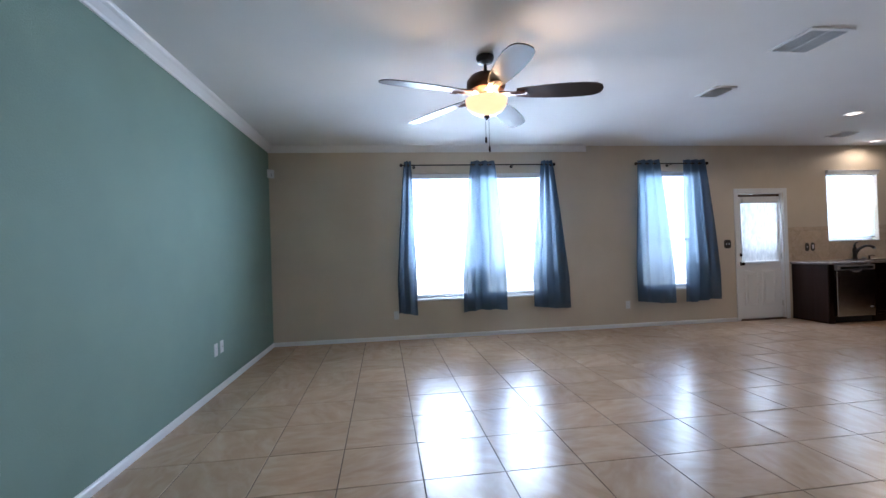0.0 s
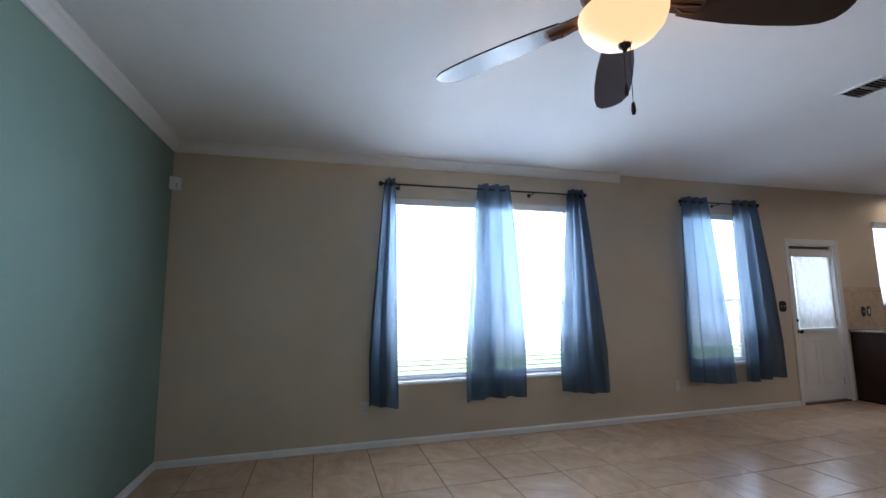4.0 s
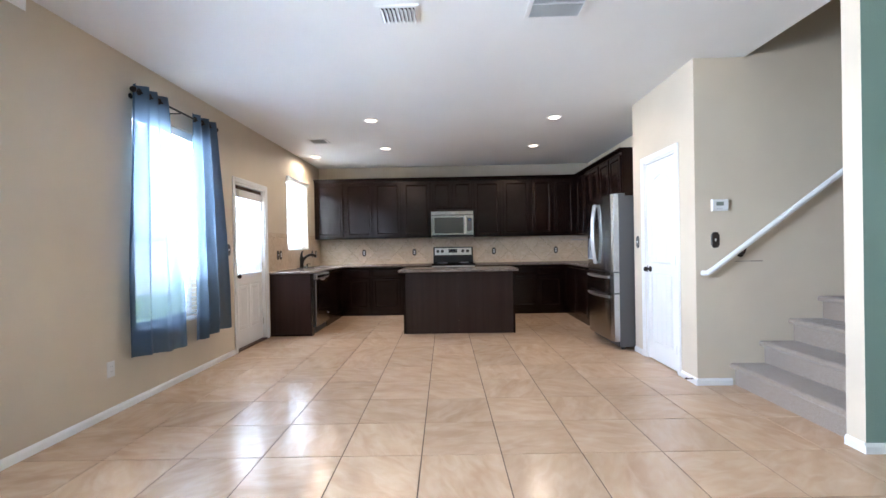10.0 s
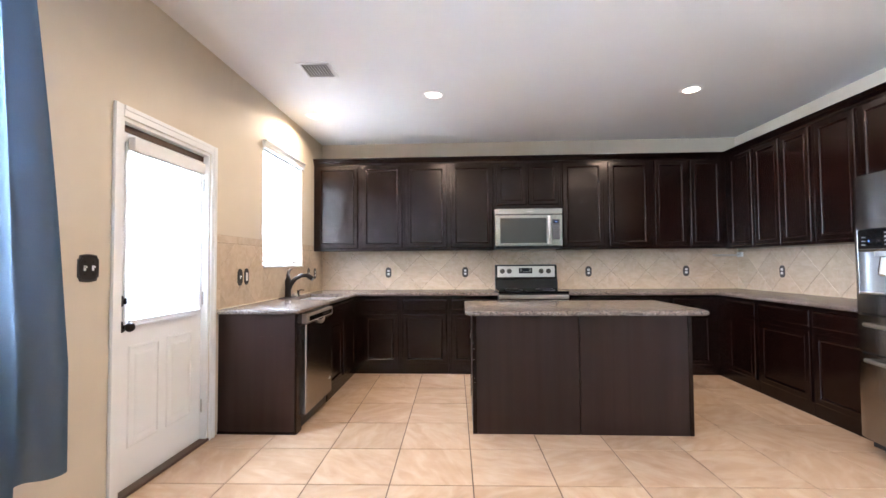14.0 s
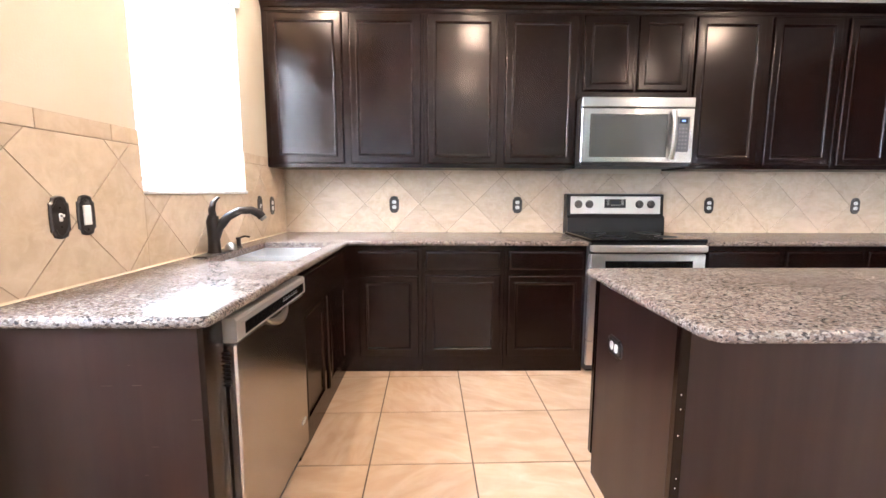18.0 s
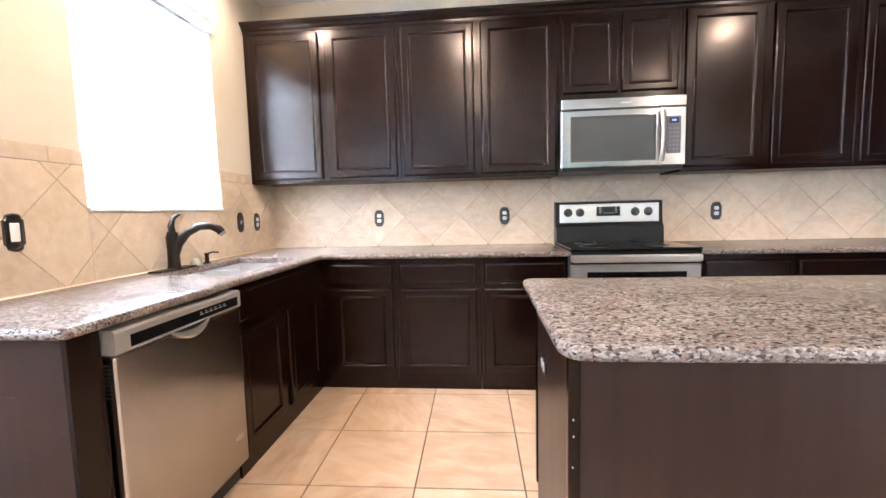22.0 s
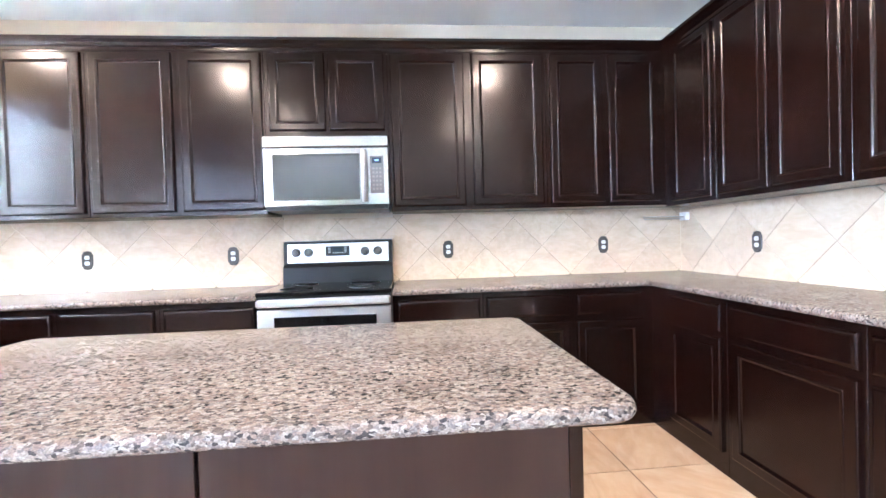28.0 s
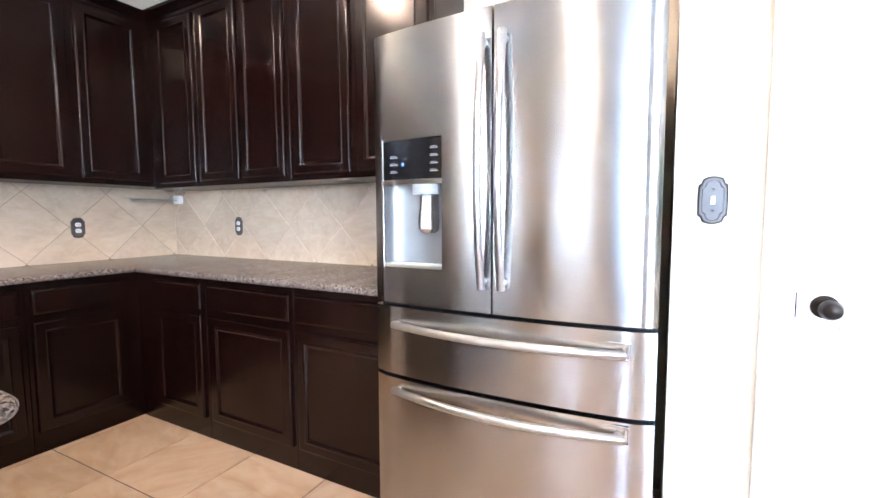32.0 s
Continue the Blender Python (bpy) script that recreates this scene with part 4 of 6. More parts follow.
# ---- worktops ----
def worktop(name, corners, label, hole=None):
    """A granite slab with a rounded nose. corners are (x, y, radius, the edge to the next corner stands free), counter-clockwise."""
    pts, free = [], []
    n = len(corners)
    for i, (x, y, r, out) in enumerate(corners):
        p, a, b = Vector((x, y)), Vector(corners[i - 1][:2]), Vector(corners[(i + 1) % n][:2])
        if not r:
            pts.append(p)
            free.append(out)
            continue
        u, v = (a - p).normalized(), (b - p).normalized()
        c = p + (u + v) * r
        for k in range(8):
            t = k / 7 * math.pi / 2
            pts.append(c - v * r * math.cos(t) - u * r * math.sin(t))
            free.append(out if k == 7 else True)
    m = len(pts)

    def inset(d):
        rows = []
        for i in range(m):
            e1, e2 = (pts[i] - pts[i - 1]).normalized(), (pts[(i + 1) % m] - pts[i]).normalized()
            n1, n2 = Vector((-e1.y, e1.x)), Vector((-e2.y, e2.x))
            d1, d2 = d * free[i - 1], d * free[i]
            det = n1.x * n2.y - n1.y * n2.x
            q = Vector(((d1 * n2.y - d2 * n1.y) / det, (n1.x * d2 - n2.x * d1) / det)) if abs(det) > 0.02 else n1 * max(d1, d2)
            rows.append(pts[i] + q)
        return rows
    bm = bmesh.new()
    half, mid = (Z_CT - Z_CB) / 2, (Z_CT + Z_CB) / 2
    rings = []
    for k in range(9):
        t = math.pi * (k / 8 - 0.5)
        rings.append([bm.verts.new((x, y, mid + half * math.sin(t))) for x, y in inset(0.015 * (1 - math.cos(t)))])
    for a, b in zip(rings, rings[1:]):
        for i in range(m):
            bm.faces.new([a[i], a[(i + 1) % m], b[(i + 1) % m], b[i]])
    if hole:
        x0, x1, y0, y1 = hole
        cut = [[bm.verts.new((x, y, z)) for x, y in ((x0, y0), (x1, y0), (x1, y1), (x0, y1))] for z in (Z_CB, Z_CT)]
        for i in range(4):
            bm.faces.new([cut[0][i], cut[0][(i + 1) % 4], cut[1][(i + 1) % 4], cut[1][i]])
    for ring, k in ((rings[0], 0), (rings[-1], 1)):
        if hole:
            es = [bm.edges.get((l[i], l[(i + 1) % len(l)])) for l in (ring, cut[k]) for i in range(len(l))]
            bmesh.ops.triangle_fill(bm, edges=es, use_beauty=True)
        else:
            bm.faces.new(ring)
    return solo(name, bm, GRANITE, label, "worktop", smooth=True)


SX0, SX1, SY0, SY1 = -1.475, -0.745, -0.545, -0.125
worktop("worktop", [(-2.375, -0.622, 0.03, True), (-0.643, -0.622, 0, True), (-0.643, -2.198, 0, True), (-0.0095, -2.198, 0, False), (-0.0095, -0.0095, 0, False), (-2.375, -0.0095, 0, True)],
        "polished speckled granite worktop with a cut-out for the sink", (SX0, SX1, SY0, SY1))
worktop("worktop", [(-2.458, Y_R + 0.645, 0, True), (-2.458, Y_R + 0.0095, 0, False), (-0.0095, Y_R + 0.0095, 0, False), (-0.0095, -2.970, 0, True), (-0.643, -2.970, 0, True), (-0.643, Y_R + 0.645, 0, True)],
        "polished speckled granite corner worktop")

# sink
sink = thing("kitchen_sink", (-1.11, -0.33, 0.7), "stainless steel double-bowl sink set under the granite", "sink")
for a, b in ((SX0 - 0.006, -1.125), (-1.095, SX1 + 0.006)):
    bm = cells([a, a + 0.004, b - 0.004, b], [SY0 - 0.006, SY0 - 0.002, SY1 + 0.002, SY1 + 0.006], lambda u, v: not (a + 0.004 < u < b - 0.004 and SY0 - 0.002 < v < SY1 + 0.002), 0.70, 0.8712, FLAT)
    box(bm, a, b, SY0 - 0.006, SY1 + 0.006, 0.695, 0.70)
    bowl = part("bowl", bm, SINK_STEEL, sink)
    part("drain", lathe(bmesh.new(), [(0.045, 0), (0.045, 0.003), (0.035, 0.004), (0.03, -0.001)], ((a + b) / 2, -0.3, 0.7005), "Z", 24), CHROME, bowl, "round drain")
part("divider", boxes((-1.1248, -1.0952, SY0 - 0.002, SY1 + 0.002, 0.72, 0.858), bevel=0.006), SINK_STEEL, sink)

# faucet
fx, fy = -1.262, -0.078
fau = thing("kitchen_faucet", (fx, fy, Z_CT), "dark bronze single-lever pull-out kitchen faucet", "faucet")
bm = cells([-1.4, -1.14], [-0.112, -0.044], lambda u, v: True, Z_CT + 0.0005, Z_CT + 0.008, FLAT)
part("deck_plate", soften(bm, 0.003), BRONZE, fau)
bm = bmesh.new()
tube(bm, [(fx, fy, 0.912), (fx, fy, 0.93), (fx, fy, 1.0), (fx - 0.002, fy, 1.07), (fx, fy - 0.004, 1.10)], [0.034, 0.030, 0.028, 0.030, 0.024], 20)
part("body", bm, BRONZE, fau, smooth=True)
bm = bmesh.new()
tube(bm, [(fx, fy - 0.004, 0.985), (fx + 0.010, fy - 0.022, 1.040), (fx + 0.030, fy - 0.062, 1.092), (fx + 0.055, fy - 0.112, 1.122), (fx + 0.078, fy - 0.160, 1.124), (fx + 0.094, fy - 0.192, 1.106), (fx + 0.100, fy - 0.206, 1.088)],
     [0.026, 0.025, 0.021, 0.019, 0.020, 0.022, 0.022], 18)
spout = part("spout", bm, BRONZE, fau, smooth=True)
bm = bmesh.new()
tube(bm, [(fx + 0.1003, fy - 0.2068, 1.0872), (fx + 0.104, fy - 0.214, 1.076)], [0.019, 0.017], 18)
part("spray_head", bm, GREY, spout, smooth=True)
bm = bmesh.new()
tube(bm, [(fx, fy - 0.002, 1.095), (fx - 0.004, fy, 1.13), (fx + 0.008, fy - 0.004, 1.165), (fx + 0.035, fy - 0.012, 1.185), (fx + 0.048, fy - 0.016, 1.186)], [0.025, 0.023, 0.017, 0.011, 0.006], 14, 0.7)
part("lever", bm, BRONZE, fau, smooth=True)
disp = thing("soap_dispenser", (-1.0, -0.08, Z_CT), "small dark bronze soap dispenser beside the faucet", "soap dispenser")
bm = lathe(bmesh.new(), [(0.02, 0.0005), (0.02, 0.006), (0.012, 0.012), (0.011, 0.045), (0.014, 0.05), (0.014, 0.058), (0.005, 0.06)], (-1.0, -0.08, Z_CT), "Z", 18)
part("pump", bm, BRONZE, disp, smooth=True)
part("nozzle", tube(bmesh.new(), [(-1.0, -0.08, Z_CT + 0.054), (-0.97, -0.10, Z_CT + 0.062), (-0.945, -0.118, Z_CT + 0.056)], 0.0055, 10), BRONZE, disp, smooth=True)
cap_ = thing("faucet_hole_cover", (-1.13, -0.085, Z_CT), "small polished dome cap beside the faucet", "cap")
part("dome", lathe(bmesh.new(), [(0.031, 0.0005), (0.032, 0.006), (0.030, 0.020), (0.022, 0.034), (0.010, 0.041), (0.001, 0.042)], (-1.105, -0.085, Z_CT), "Z", 20), CHROME, cap_, smooth=True)

# ---- dishwasher ----
SILVER = mat("silver_grey_enamel", (0.30, 0.28, 0.265), 0.42, Metallic=0.35)
dw = thing("dishwasher", (-1.925, -0.3, 0), "stainless steel dishwasher with a dark control strip", "dishwasher")
A, B, FD = -2.238, -1.606, -0.622
part("body", boxes((A + 0.006, B - 0.004, -0.01, -0.575, 0.01, 0.862)), BLACK, dw)
bm = boxes((A, B, -0.58, FD, 0.105, 0.785), bevel=0.006)
part("door_panel", bm, STEEL, dw, "brushed steel door panel")
bm = prism([(-0.578, 0.789), (FD - 0.002, 0.789), (FD - 0.006, 0.793), (FD - 0.006, 0.852), (FD, 0.860), (-0.578, 0.862)], A, B, lambda u, v, w: (w, u, v))
ctl = part("control_panel", bm, SILVER, dw, "silver-grey control panel")
tilt = Matrix.Translation(((A + B) / 2, FD - 0.0052, 0.820))
bm = boxes((-0.262, 0.292, -0.003, 0.0, -0.020, 0.016))
bm.transform(tilt)
part("control_strip", bm, BLACK_GLASS, ctl, "black glass control strip")
for i in range(6):
    bm = boxes((0.05 + 0.028 * i, 0.068 + 0.028 * i, -0.0036, -0.003, -0.004, -0.001), (0.05 + 0.028 * i, 0.062 + 0.028 * i, -0.0036, -0.003, 0.004, 0.006))
    bm.transform(tilt)
    part("marking", bm, MARK, ctl)
for i in range(7):
    bm = boxes((-0.29 + 0.012 * i, -0.282 + 0.012 * i, -0.0036, -0.0030, 0.020, 0.022))
    bm.transform(tilt)
    part("marking", bm, MARK, ctl)
bm = bmesh.new()
tube(bm, arc((-2.02, FD - 0.004, 0.792), (-1.82, FD - 0.004, 0.792), (0, -0.006, -0.028), 14), [0.004 + 0.011 * math.sin(math.pi * i / 14) for i in range(15)], 12)
part("pocket_handle", bm, CHROME, dw, "polished pocket handle", True)
bm = prism([(0.03 * math.cos(k * 0.349), 0.011 * math.sin(k * 0.349)) for k in range(18)], 0, 0.0015, lambda u, v, w: (-1.665 + u, FD - w, 0.235 + v))
part("badge", bm, CHROME, dw, "small oval badge")
part("toe_panel", boxes((A + 0.004, B - 0.002, -0.56, -0.566, 0.005, 0.1)), BLACK, dw)
bm = bmesh.new()
for i in range(9):
    box(bm, -2.2395, -2.2382, -0.604, -0.586, 0.66 + 0.012 * i, 0.666 + 0.012 * i)
part("side_vents", bm, BLACK, dw)

# ---- range ----
# satin steel made lighter than STEEL; the ceiling's reflection is in its base colour
RANGE_STEEL = mat("lightened_range_steel", (0.62, 0.605, 0.59), 0.36, 1.0)
bump(RANGE_STEEL, noise_of(RANGE_STEEL, coords(RANGE_STEEL, (1600, 6, 1600)), 1.0, 2), 0.04, 0.001)
rg = thing("range", (-0.34, -2.583, 0), "freestanding electric range of black glass and stainless steel", "range")
RA, RB = -2.203, -2.965
part("body", boxes((-0.03, -0.62, RB, RA, 0.02, 0.893)), DARK_STEEL, rg)
part("cooktop", boxes((-0.075, -0.668, RB - 0.003, RA + 0.003, 0.895, 0.922), bevel=0.006), BLACK_GLASS, rg, "black glass cooktop")
for x, y, r in ((-0.22, -2.39, 0.075), (-0.22, -2.78, 0.1), (-0.50, -2.39, 0.1), (-0.50, -2.78, 0.075)):
    part("burner_ring", lathe(bmesh.new(), [(r - 0.003, 0.9222), (r - 0.003, 0.9225), (r, 0.9225), (r, 0.9222)], (x, y, 0), "Z", 40), GREY, rg)
bm = prism([(-0.012, 0.90), (-0.128, 0.922), (-0.120, 1.030), (-0.098, 1.048), (-0.085, 1.21), (-0.045, 1.215), (-0.012, 1.21)], RB + 0.004, RA - 0.004, lambda u, v, w: (u, w, v))
part("backguard", soften(bm, 0.004), BLACK, rg, "black backguard")
ptilt = Matrix.Translation((-0.0925, -2.584, 1.127)) @ Matrix.Rotation(radians(3.5), 4, "Y")
bm = bmesh.new()
nested(bm, 0.70, 0.135, [(0, 0.004), (0.003, 0.006)], Matrix(((0, 0, -1, 0), (-1, 0, 0, 0), (0, 1, 0, 0), (0, 0, 0, 1))))
bm.transform(ptilt)
panel = part("control_panel", bm, RANGE_STEEL, rg, "brushed steel control panel")
bm = nested(bmesh.new(), 0.165, 0.068, [(0, 0.009), (0.003, 0.011)], Matrix(((0, 0, -1, 0), (-1, 0, 0, 0), (0, 1, 0, 0), (0, 0, 0, 1))))
bm.transform(ptilt @ Matrix.Translation((0, 0.005, 0.012)))
part("display", bm, BLACK, panel, "dark display with buttons")
bm = nested(bmesh.new(), 0.062, 0.026, [(0, 0.0114), (0.001, 0.0118)], Matrix(((0, 0, -1, 0), (-1, 0, 0, 0), (0, 1, 0, 0), (0, 0, 0, 1))))
bm.transform(ptilt @ Matrix.Translation((0, 0.005, 0.022)))
part("screen", bm, LCD, panel)
bm = bmesh.new()
for i in range(5):
    for k in (-1, 1):
        merge(bm, boxes((-0.0117, -0.0108, k * 0.056 - 0.008 + 0.004 * 0, k * 0.056 + 0.010, -0.012 + 0.010 * i, -0.008 + 0.010 * i)))
for i in range(6):
    merge(bm, boxes((-0.0117, -0.0108, -0.04 + 0.013 * i, -0.033 + 0.013 * i, -0.016, -0.010)))
bm.transform(ptilt @ Matrix.Translation((0, 0.005, 0.012)))
part("buttons", bm, GREY, panel)
for y in (0.29, 0.205, -0.185, -0.275):
    bm = lathe(bmesh.new(), [(0.031, -0.004), (0.031, -0.009), (0.026, -0.011), (0.024, -0.026), (0.001, -0.0275)], (0, 0, 0), "X", 24)
    box(bm, -0.031, -0.026, -0.003, 0.003, -0.022, 0.022, 0.001)
    bm.transform(ptilt @ Matrix.Translation((0, y, 0.006)))
    part("knob", bm, PLATE, panel, "polished dark control knob")
part("oven_door", boxes((-0.622, -0.664, RB + 0.002, RA - 0.002, 0.235, 0.822), bevel=0.005), RANGE_STEEL, rg, "brushed steel oven door")
part("oven_handle", boxes((-0.622, -0.690, RB + 0.002, RA - 0.002, 0.837, 0.881), bevel=0.009), RANGE_STEEL, rg, "wide brushed steel handle bar")
part("gap_band", boxes((-0.62, -0.652, RB + 0.003, RA - 0.003, 0.8225, 0.8365), (-0.62, -0.655, RB + 0.003, RA - 0.003, 0.8815, 0.8945)), BLACK, rg)
part("oven_window", nested(bmesh.new(), 0.58, 0.40, [(0, 0.002), (0.004, 0.003)], facing(-0.6635, -2.590, 0.578, "W")), BLACK_GLASS, rg, "dark oven window")
part("storage_drawer", boxes((-0.622, -0.655, RB + 0.002, RA - 0.002, 0.06, 0.228), bevel=0.004), RANGE_STEEL, rg)
part("kick", boxes((-0.1, -0.6, RB + 0.02, RA - 0.02, 0.0, 0.0199)), BLACK, rg)

# ---- microwave ----
mw = thing("microwave", (-0.2, -2.58, 1.425), "stainless steel over-the-range microwave oven", "microwave")
MA, MB = -2.188, -2.968
part("body", boxes((-0.004, -0.37, MB + 0.004, MA - 0.004, 1.43, 1.868)), DARK_STEEL, mw)
part("top_band", boxes((-0.371, -0.412, MB, MA, 1.802, 1.869), bevel=0.004), STEEL, mw, "brushed steel vent band")
part("badge", boxes((-0.4121, -0.4135, -2.625, -2.565, 1.832, 1.840)), CHROME, mw)
mdoor = part("door", boxes((-0.371, -0.412, MB + 0.16 * 0, MA, 1.43, 1.797), bevel=0.005), STEEL, mw, "brushed steel door")
part("window", nested(bmesh.new(), 0.535, 0.29, [(0, 0.003), (0.006, 0.0035), (0.012, 0.0015), (0.014, 0.0015)], facing(-0.4115, -2.515, 1.612, "W")), SMOKED, mdoor, "smoked glass window")
part("control_strip", nested(bmesh.new(), 0.085, 0.235, [(0, 0.002), (0.003, 0.0025)], facing(-0.4115, -2.892, 1.622, "W")), mat("grey_glass", (0.09, 0.09, 0.095), 0.15), mw, "dark glass key panel")
part("screen", nested(bmesh.new(), 0.06, 0.036, [(0, 0.0032), (0.001, 0.0035)], facing(-0.4115, -2.892, 1.712, "W")), LCD, mw)
part("digits", boxes((-0.4151, -0.4156, -2.905, -2.879, 1.707, 1.718)), LCD_ON, mw, "lit blue digits")
bm = bmesh.new()
for i in range(6):
    for j in range(3):
        merge(bm, boxes((-0.4141, -0.4145, -2.92 + 0.022 * j, -2.907 + 0.022 * j, 1.525 + 0.026 * i, 1.537 + 0.026 * i)))
part("keys", bm, DARK_STEEL, mw)
bm = tube(bmesh.new(), arc((-0.425, -2.815, 1.455), (-0.425, -2.815, 1.775), (-0.03, 0, 0), 14), 0.014, 14, 1.5)
for z in (1.465, 1.765):
    tube(bm, [(-0.412, -2.815, z), (-0.43, -2.815, z)], 0.012, 10)
part("handle", bm, CHROME, mw, "bowed steel handle", True)
part("underside", boxes((-0.05, -0.40, MB + 0.01, MA - 0.01, 1.405, 1.4295)), BLACK, mw)

# ---- island ----
IX0, IX1, IY0, IY1 = -2.285, -1.665, -3.432, -1.868
isl = thing("kitchen_island", ((IX0 + IX1) / 2, (IY0 + IY1) / 2, 0), "espresso-stained kitchen island with plain panelled sides", "kitchen island")
part("body", boxes((IX0 + 0.012, IX1, IY0 + 0.012, IY1 - 0.012, 0.0, Z_CB - 0.003)), LAMINATE, isl)
part("front_panel", boxes((IX0, IX0 + 0.0115, -2.632, IY1 - 0.03, 0.0, Z_CB - 0.003), bevel=0.001), LAMINATE, isl)
part("front_panel", boxes((IX0, IX0 + 0.0115, IY0 + 0.03, -2.641, 0.0, Z_CB - 0.003), bevel=0.001), LAMINATE, isl)
for y0, y1 in ((IY1 - 0.03, IY1), (IY0, IY0 + 0.03)):
    part("corner_trim", boxes((IX0 - 0.006, IX0 + 0.02, y0, y1, 0.0, Z_CB - 0.003), bevel=0.003), WOOD, isl)
for y0, y1 in ((IY1 - 0.0115, IY1 - 0.002), (IY0 + 0.002, IY0 + 0.0115)):
    part("side_panel", boxes((IX0 + 0.021, IX1 - 0.025, y0, y1, 0.0, Z_CB - 0.003), bevel=0.001), LAMINATE, isl)
for y0, y1 in ((IY1 - 0.05, IY1 + 0.004), (IY0 - 0.004, IY0 + 0.05)):
    part("end_stile", boxes((IX1 - 0.024, IX1 + 0.006, y0, y1, 0.09, Z_CB - 0.003), bevel=0.002), WOOD, isl)
for a, b in ((IY0 + 0.06, -2.93), (-2.90, -2.40), (-2.37, IY1 - 0.06)):
    bm = nested(bmesh.new(), b - a, 0.56, DOOR_RINGS, facing(IX1, (a + b) / 2, 0.41, "E"))
    part("door", bm, WOOD, isl)
    bm = nested(bmesh.new(), b - a, 0.13, DRAWER_RINGS, facing(IX1, (a + b) / 2, 0.787, "E"))
    part("drawer", bm, WOOD, isl)
worktop("island_worktop", [(-2.494, -1.814, 0.06, True), (-2.494, -3.466, 0.06, True), (-1.640, -3.466, 0.05, True), (-1.640, -1.814, 0.05, True)],
        "polished speckled granite island worktop with an overhang")

SPECK = mat("white_paint_specks", (0.75, 0.74, 0.72), 0.6)
for y, z in ((-1.880, 0.655), (-1.881, 0.612), (-1.879, 0.532), (-1.884, 0.40), (-1.882, 0.37)):
    part("paint_speck", boxes((IX0 - 0.0068, IX0 - 0.0062, y - 0.0012, y + 0.0012, z - 0.002, z + 0.002)), SPECK, isl, "dried white paint speck")

# ---- refrigerator ----
FXL, FXR, FYF, FYB = -2.470, -3.358, -4.395, -5.15
fr = thing("refrigerator", ((FXL + FXR) / 2, -4.8, 0), "stainless steel french-door refrigerator with two lower drawers", "refrigerator")
part("cabinet", boxes((FXR + 0.006, FXL - 0.006, FYB, -4.47, 0.03, 1.765), bevel=0.004), DARK_STEEL, fr, "dark grey cabinet sides")


def curved_front(x0, x1, z0, z1, hole=None):
    """A door whose face bows out over the whole width of the refrigerator."""
    mid, half = (FXL + FXR) / 2, (FXL - FXR) / 2
    face = lambda x: FYF + 0.030 * (1 - abs((x - mid) / half) ** 2.4) - (0.012 * max(0.0, (abs(x - mid) / half - 0.955) / 0.045) ** 2)
    xs = sorted({x0, x1, *[x0 + (x1 - x0) * i / 20 for i in range(21)], *(hole[:2] if hole else ())})
    zs = sorted({z0, z1, *(hole[2:] if hole else ())})
    bm = cells(xs, zs, lambda u, v: not (hole and hole[0] < u < hole[1] and hole[2] < v < hole[3]), 0.0, 1.0, lambda u, v, w: (u, -4.468 if w == 0.0 else face(u), v))
    return soften(bm, 0.005, 2, 60)


XM = -2.9155
HOLE = (-2.748, -2.521, 1.02, 1.436)
ld = part("left_door", curved_front(XM + 0.003, FXL, 0.897, 1.782, HOLE), STEEL, fr, "brushed steel door with a water dispenser", True)
rd = part("right_door", curved_front(FXR, XM - 0.003, 0.897, 1.782), STEEL, fr, "brushed steel door", True)
d1 = part("upper_drawer", curved_front(FXR, FXL, 0.650, 0.884), STEEL, fr, "brushed steel drawer", True)
d2 = part("lower_drawer", curved_front(FXR, FXL, 0.095, 0.636), STEEL, fr, "brushed steel freezer drawer", True)
part("gap_seal", boxes((XM - 0.0029, XM + 0.0029, -4.467, -4.41, 0.9, 1.77), (FXR + 0.015, FXL - 0.015, -4.467, -4.42, 0.8845, 0.8965), (FXR + 0.015, FXL - 0.015, -4.467, -4.42, 0.6365, 0.6495)), BLACK, fr)
for x in (-2.889, -2.951):
    z0, z1 = 0.975, 1.702
    yb = FYF + 0.030
    bm = bmesh.new()
    tube(bm, arc((x, yb + 0.020, z0), (x, yb + 0.020, z1), (0, 0.034, 0), 24), 0.0125, 24, 1.0)
    for z in (z0 + 0.02, z1 - 0.02):
        tube(bm, [(x, yb - 0.006, z), (x, yb + 0.026, z)], 0.0115, 12)
    part("door_handle", bm, CHROME, ld if x > XM else rd, "bowed steel bar handle", True)
for z, owner in ((0.826, d1), (0.599, d2)):
    bm = bmesh.new()
    tube(bm, arc((-2.562, FYF + 0.028, z), (-3.285, FYF + 0.028, z), (0, 0.052, 0), 18), 0.0125, 14)
    for x in (-2.575, -3.27):
        tube(bm, [(x, FYF + 0.008, z), (x, FYF + 0.034, z)], 0.0115, 12)
    part("drawer_handle", bm, CHROME, owner, "bowed steel bar handle", True)
    part("handle_recess", nested(bmesh.new(), 0.075, 0.05, [(0, 0.002), (0.003, 0.0025), (0.006, -0.001), (0.007, -0.001)], facing(-3.262, FYF + 0.0135, z + 0.004, "N")), STEEL, owner)
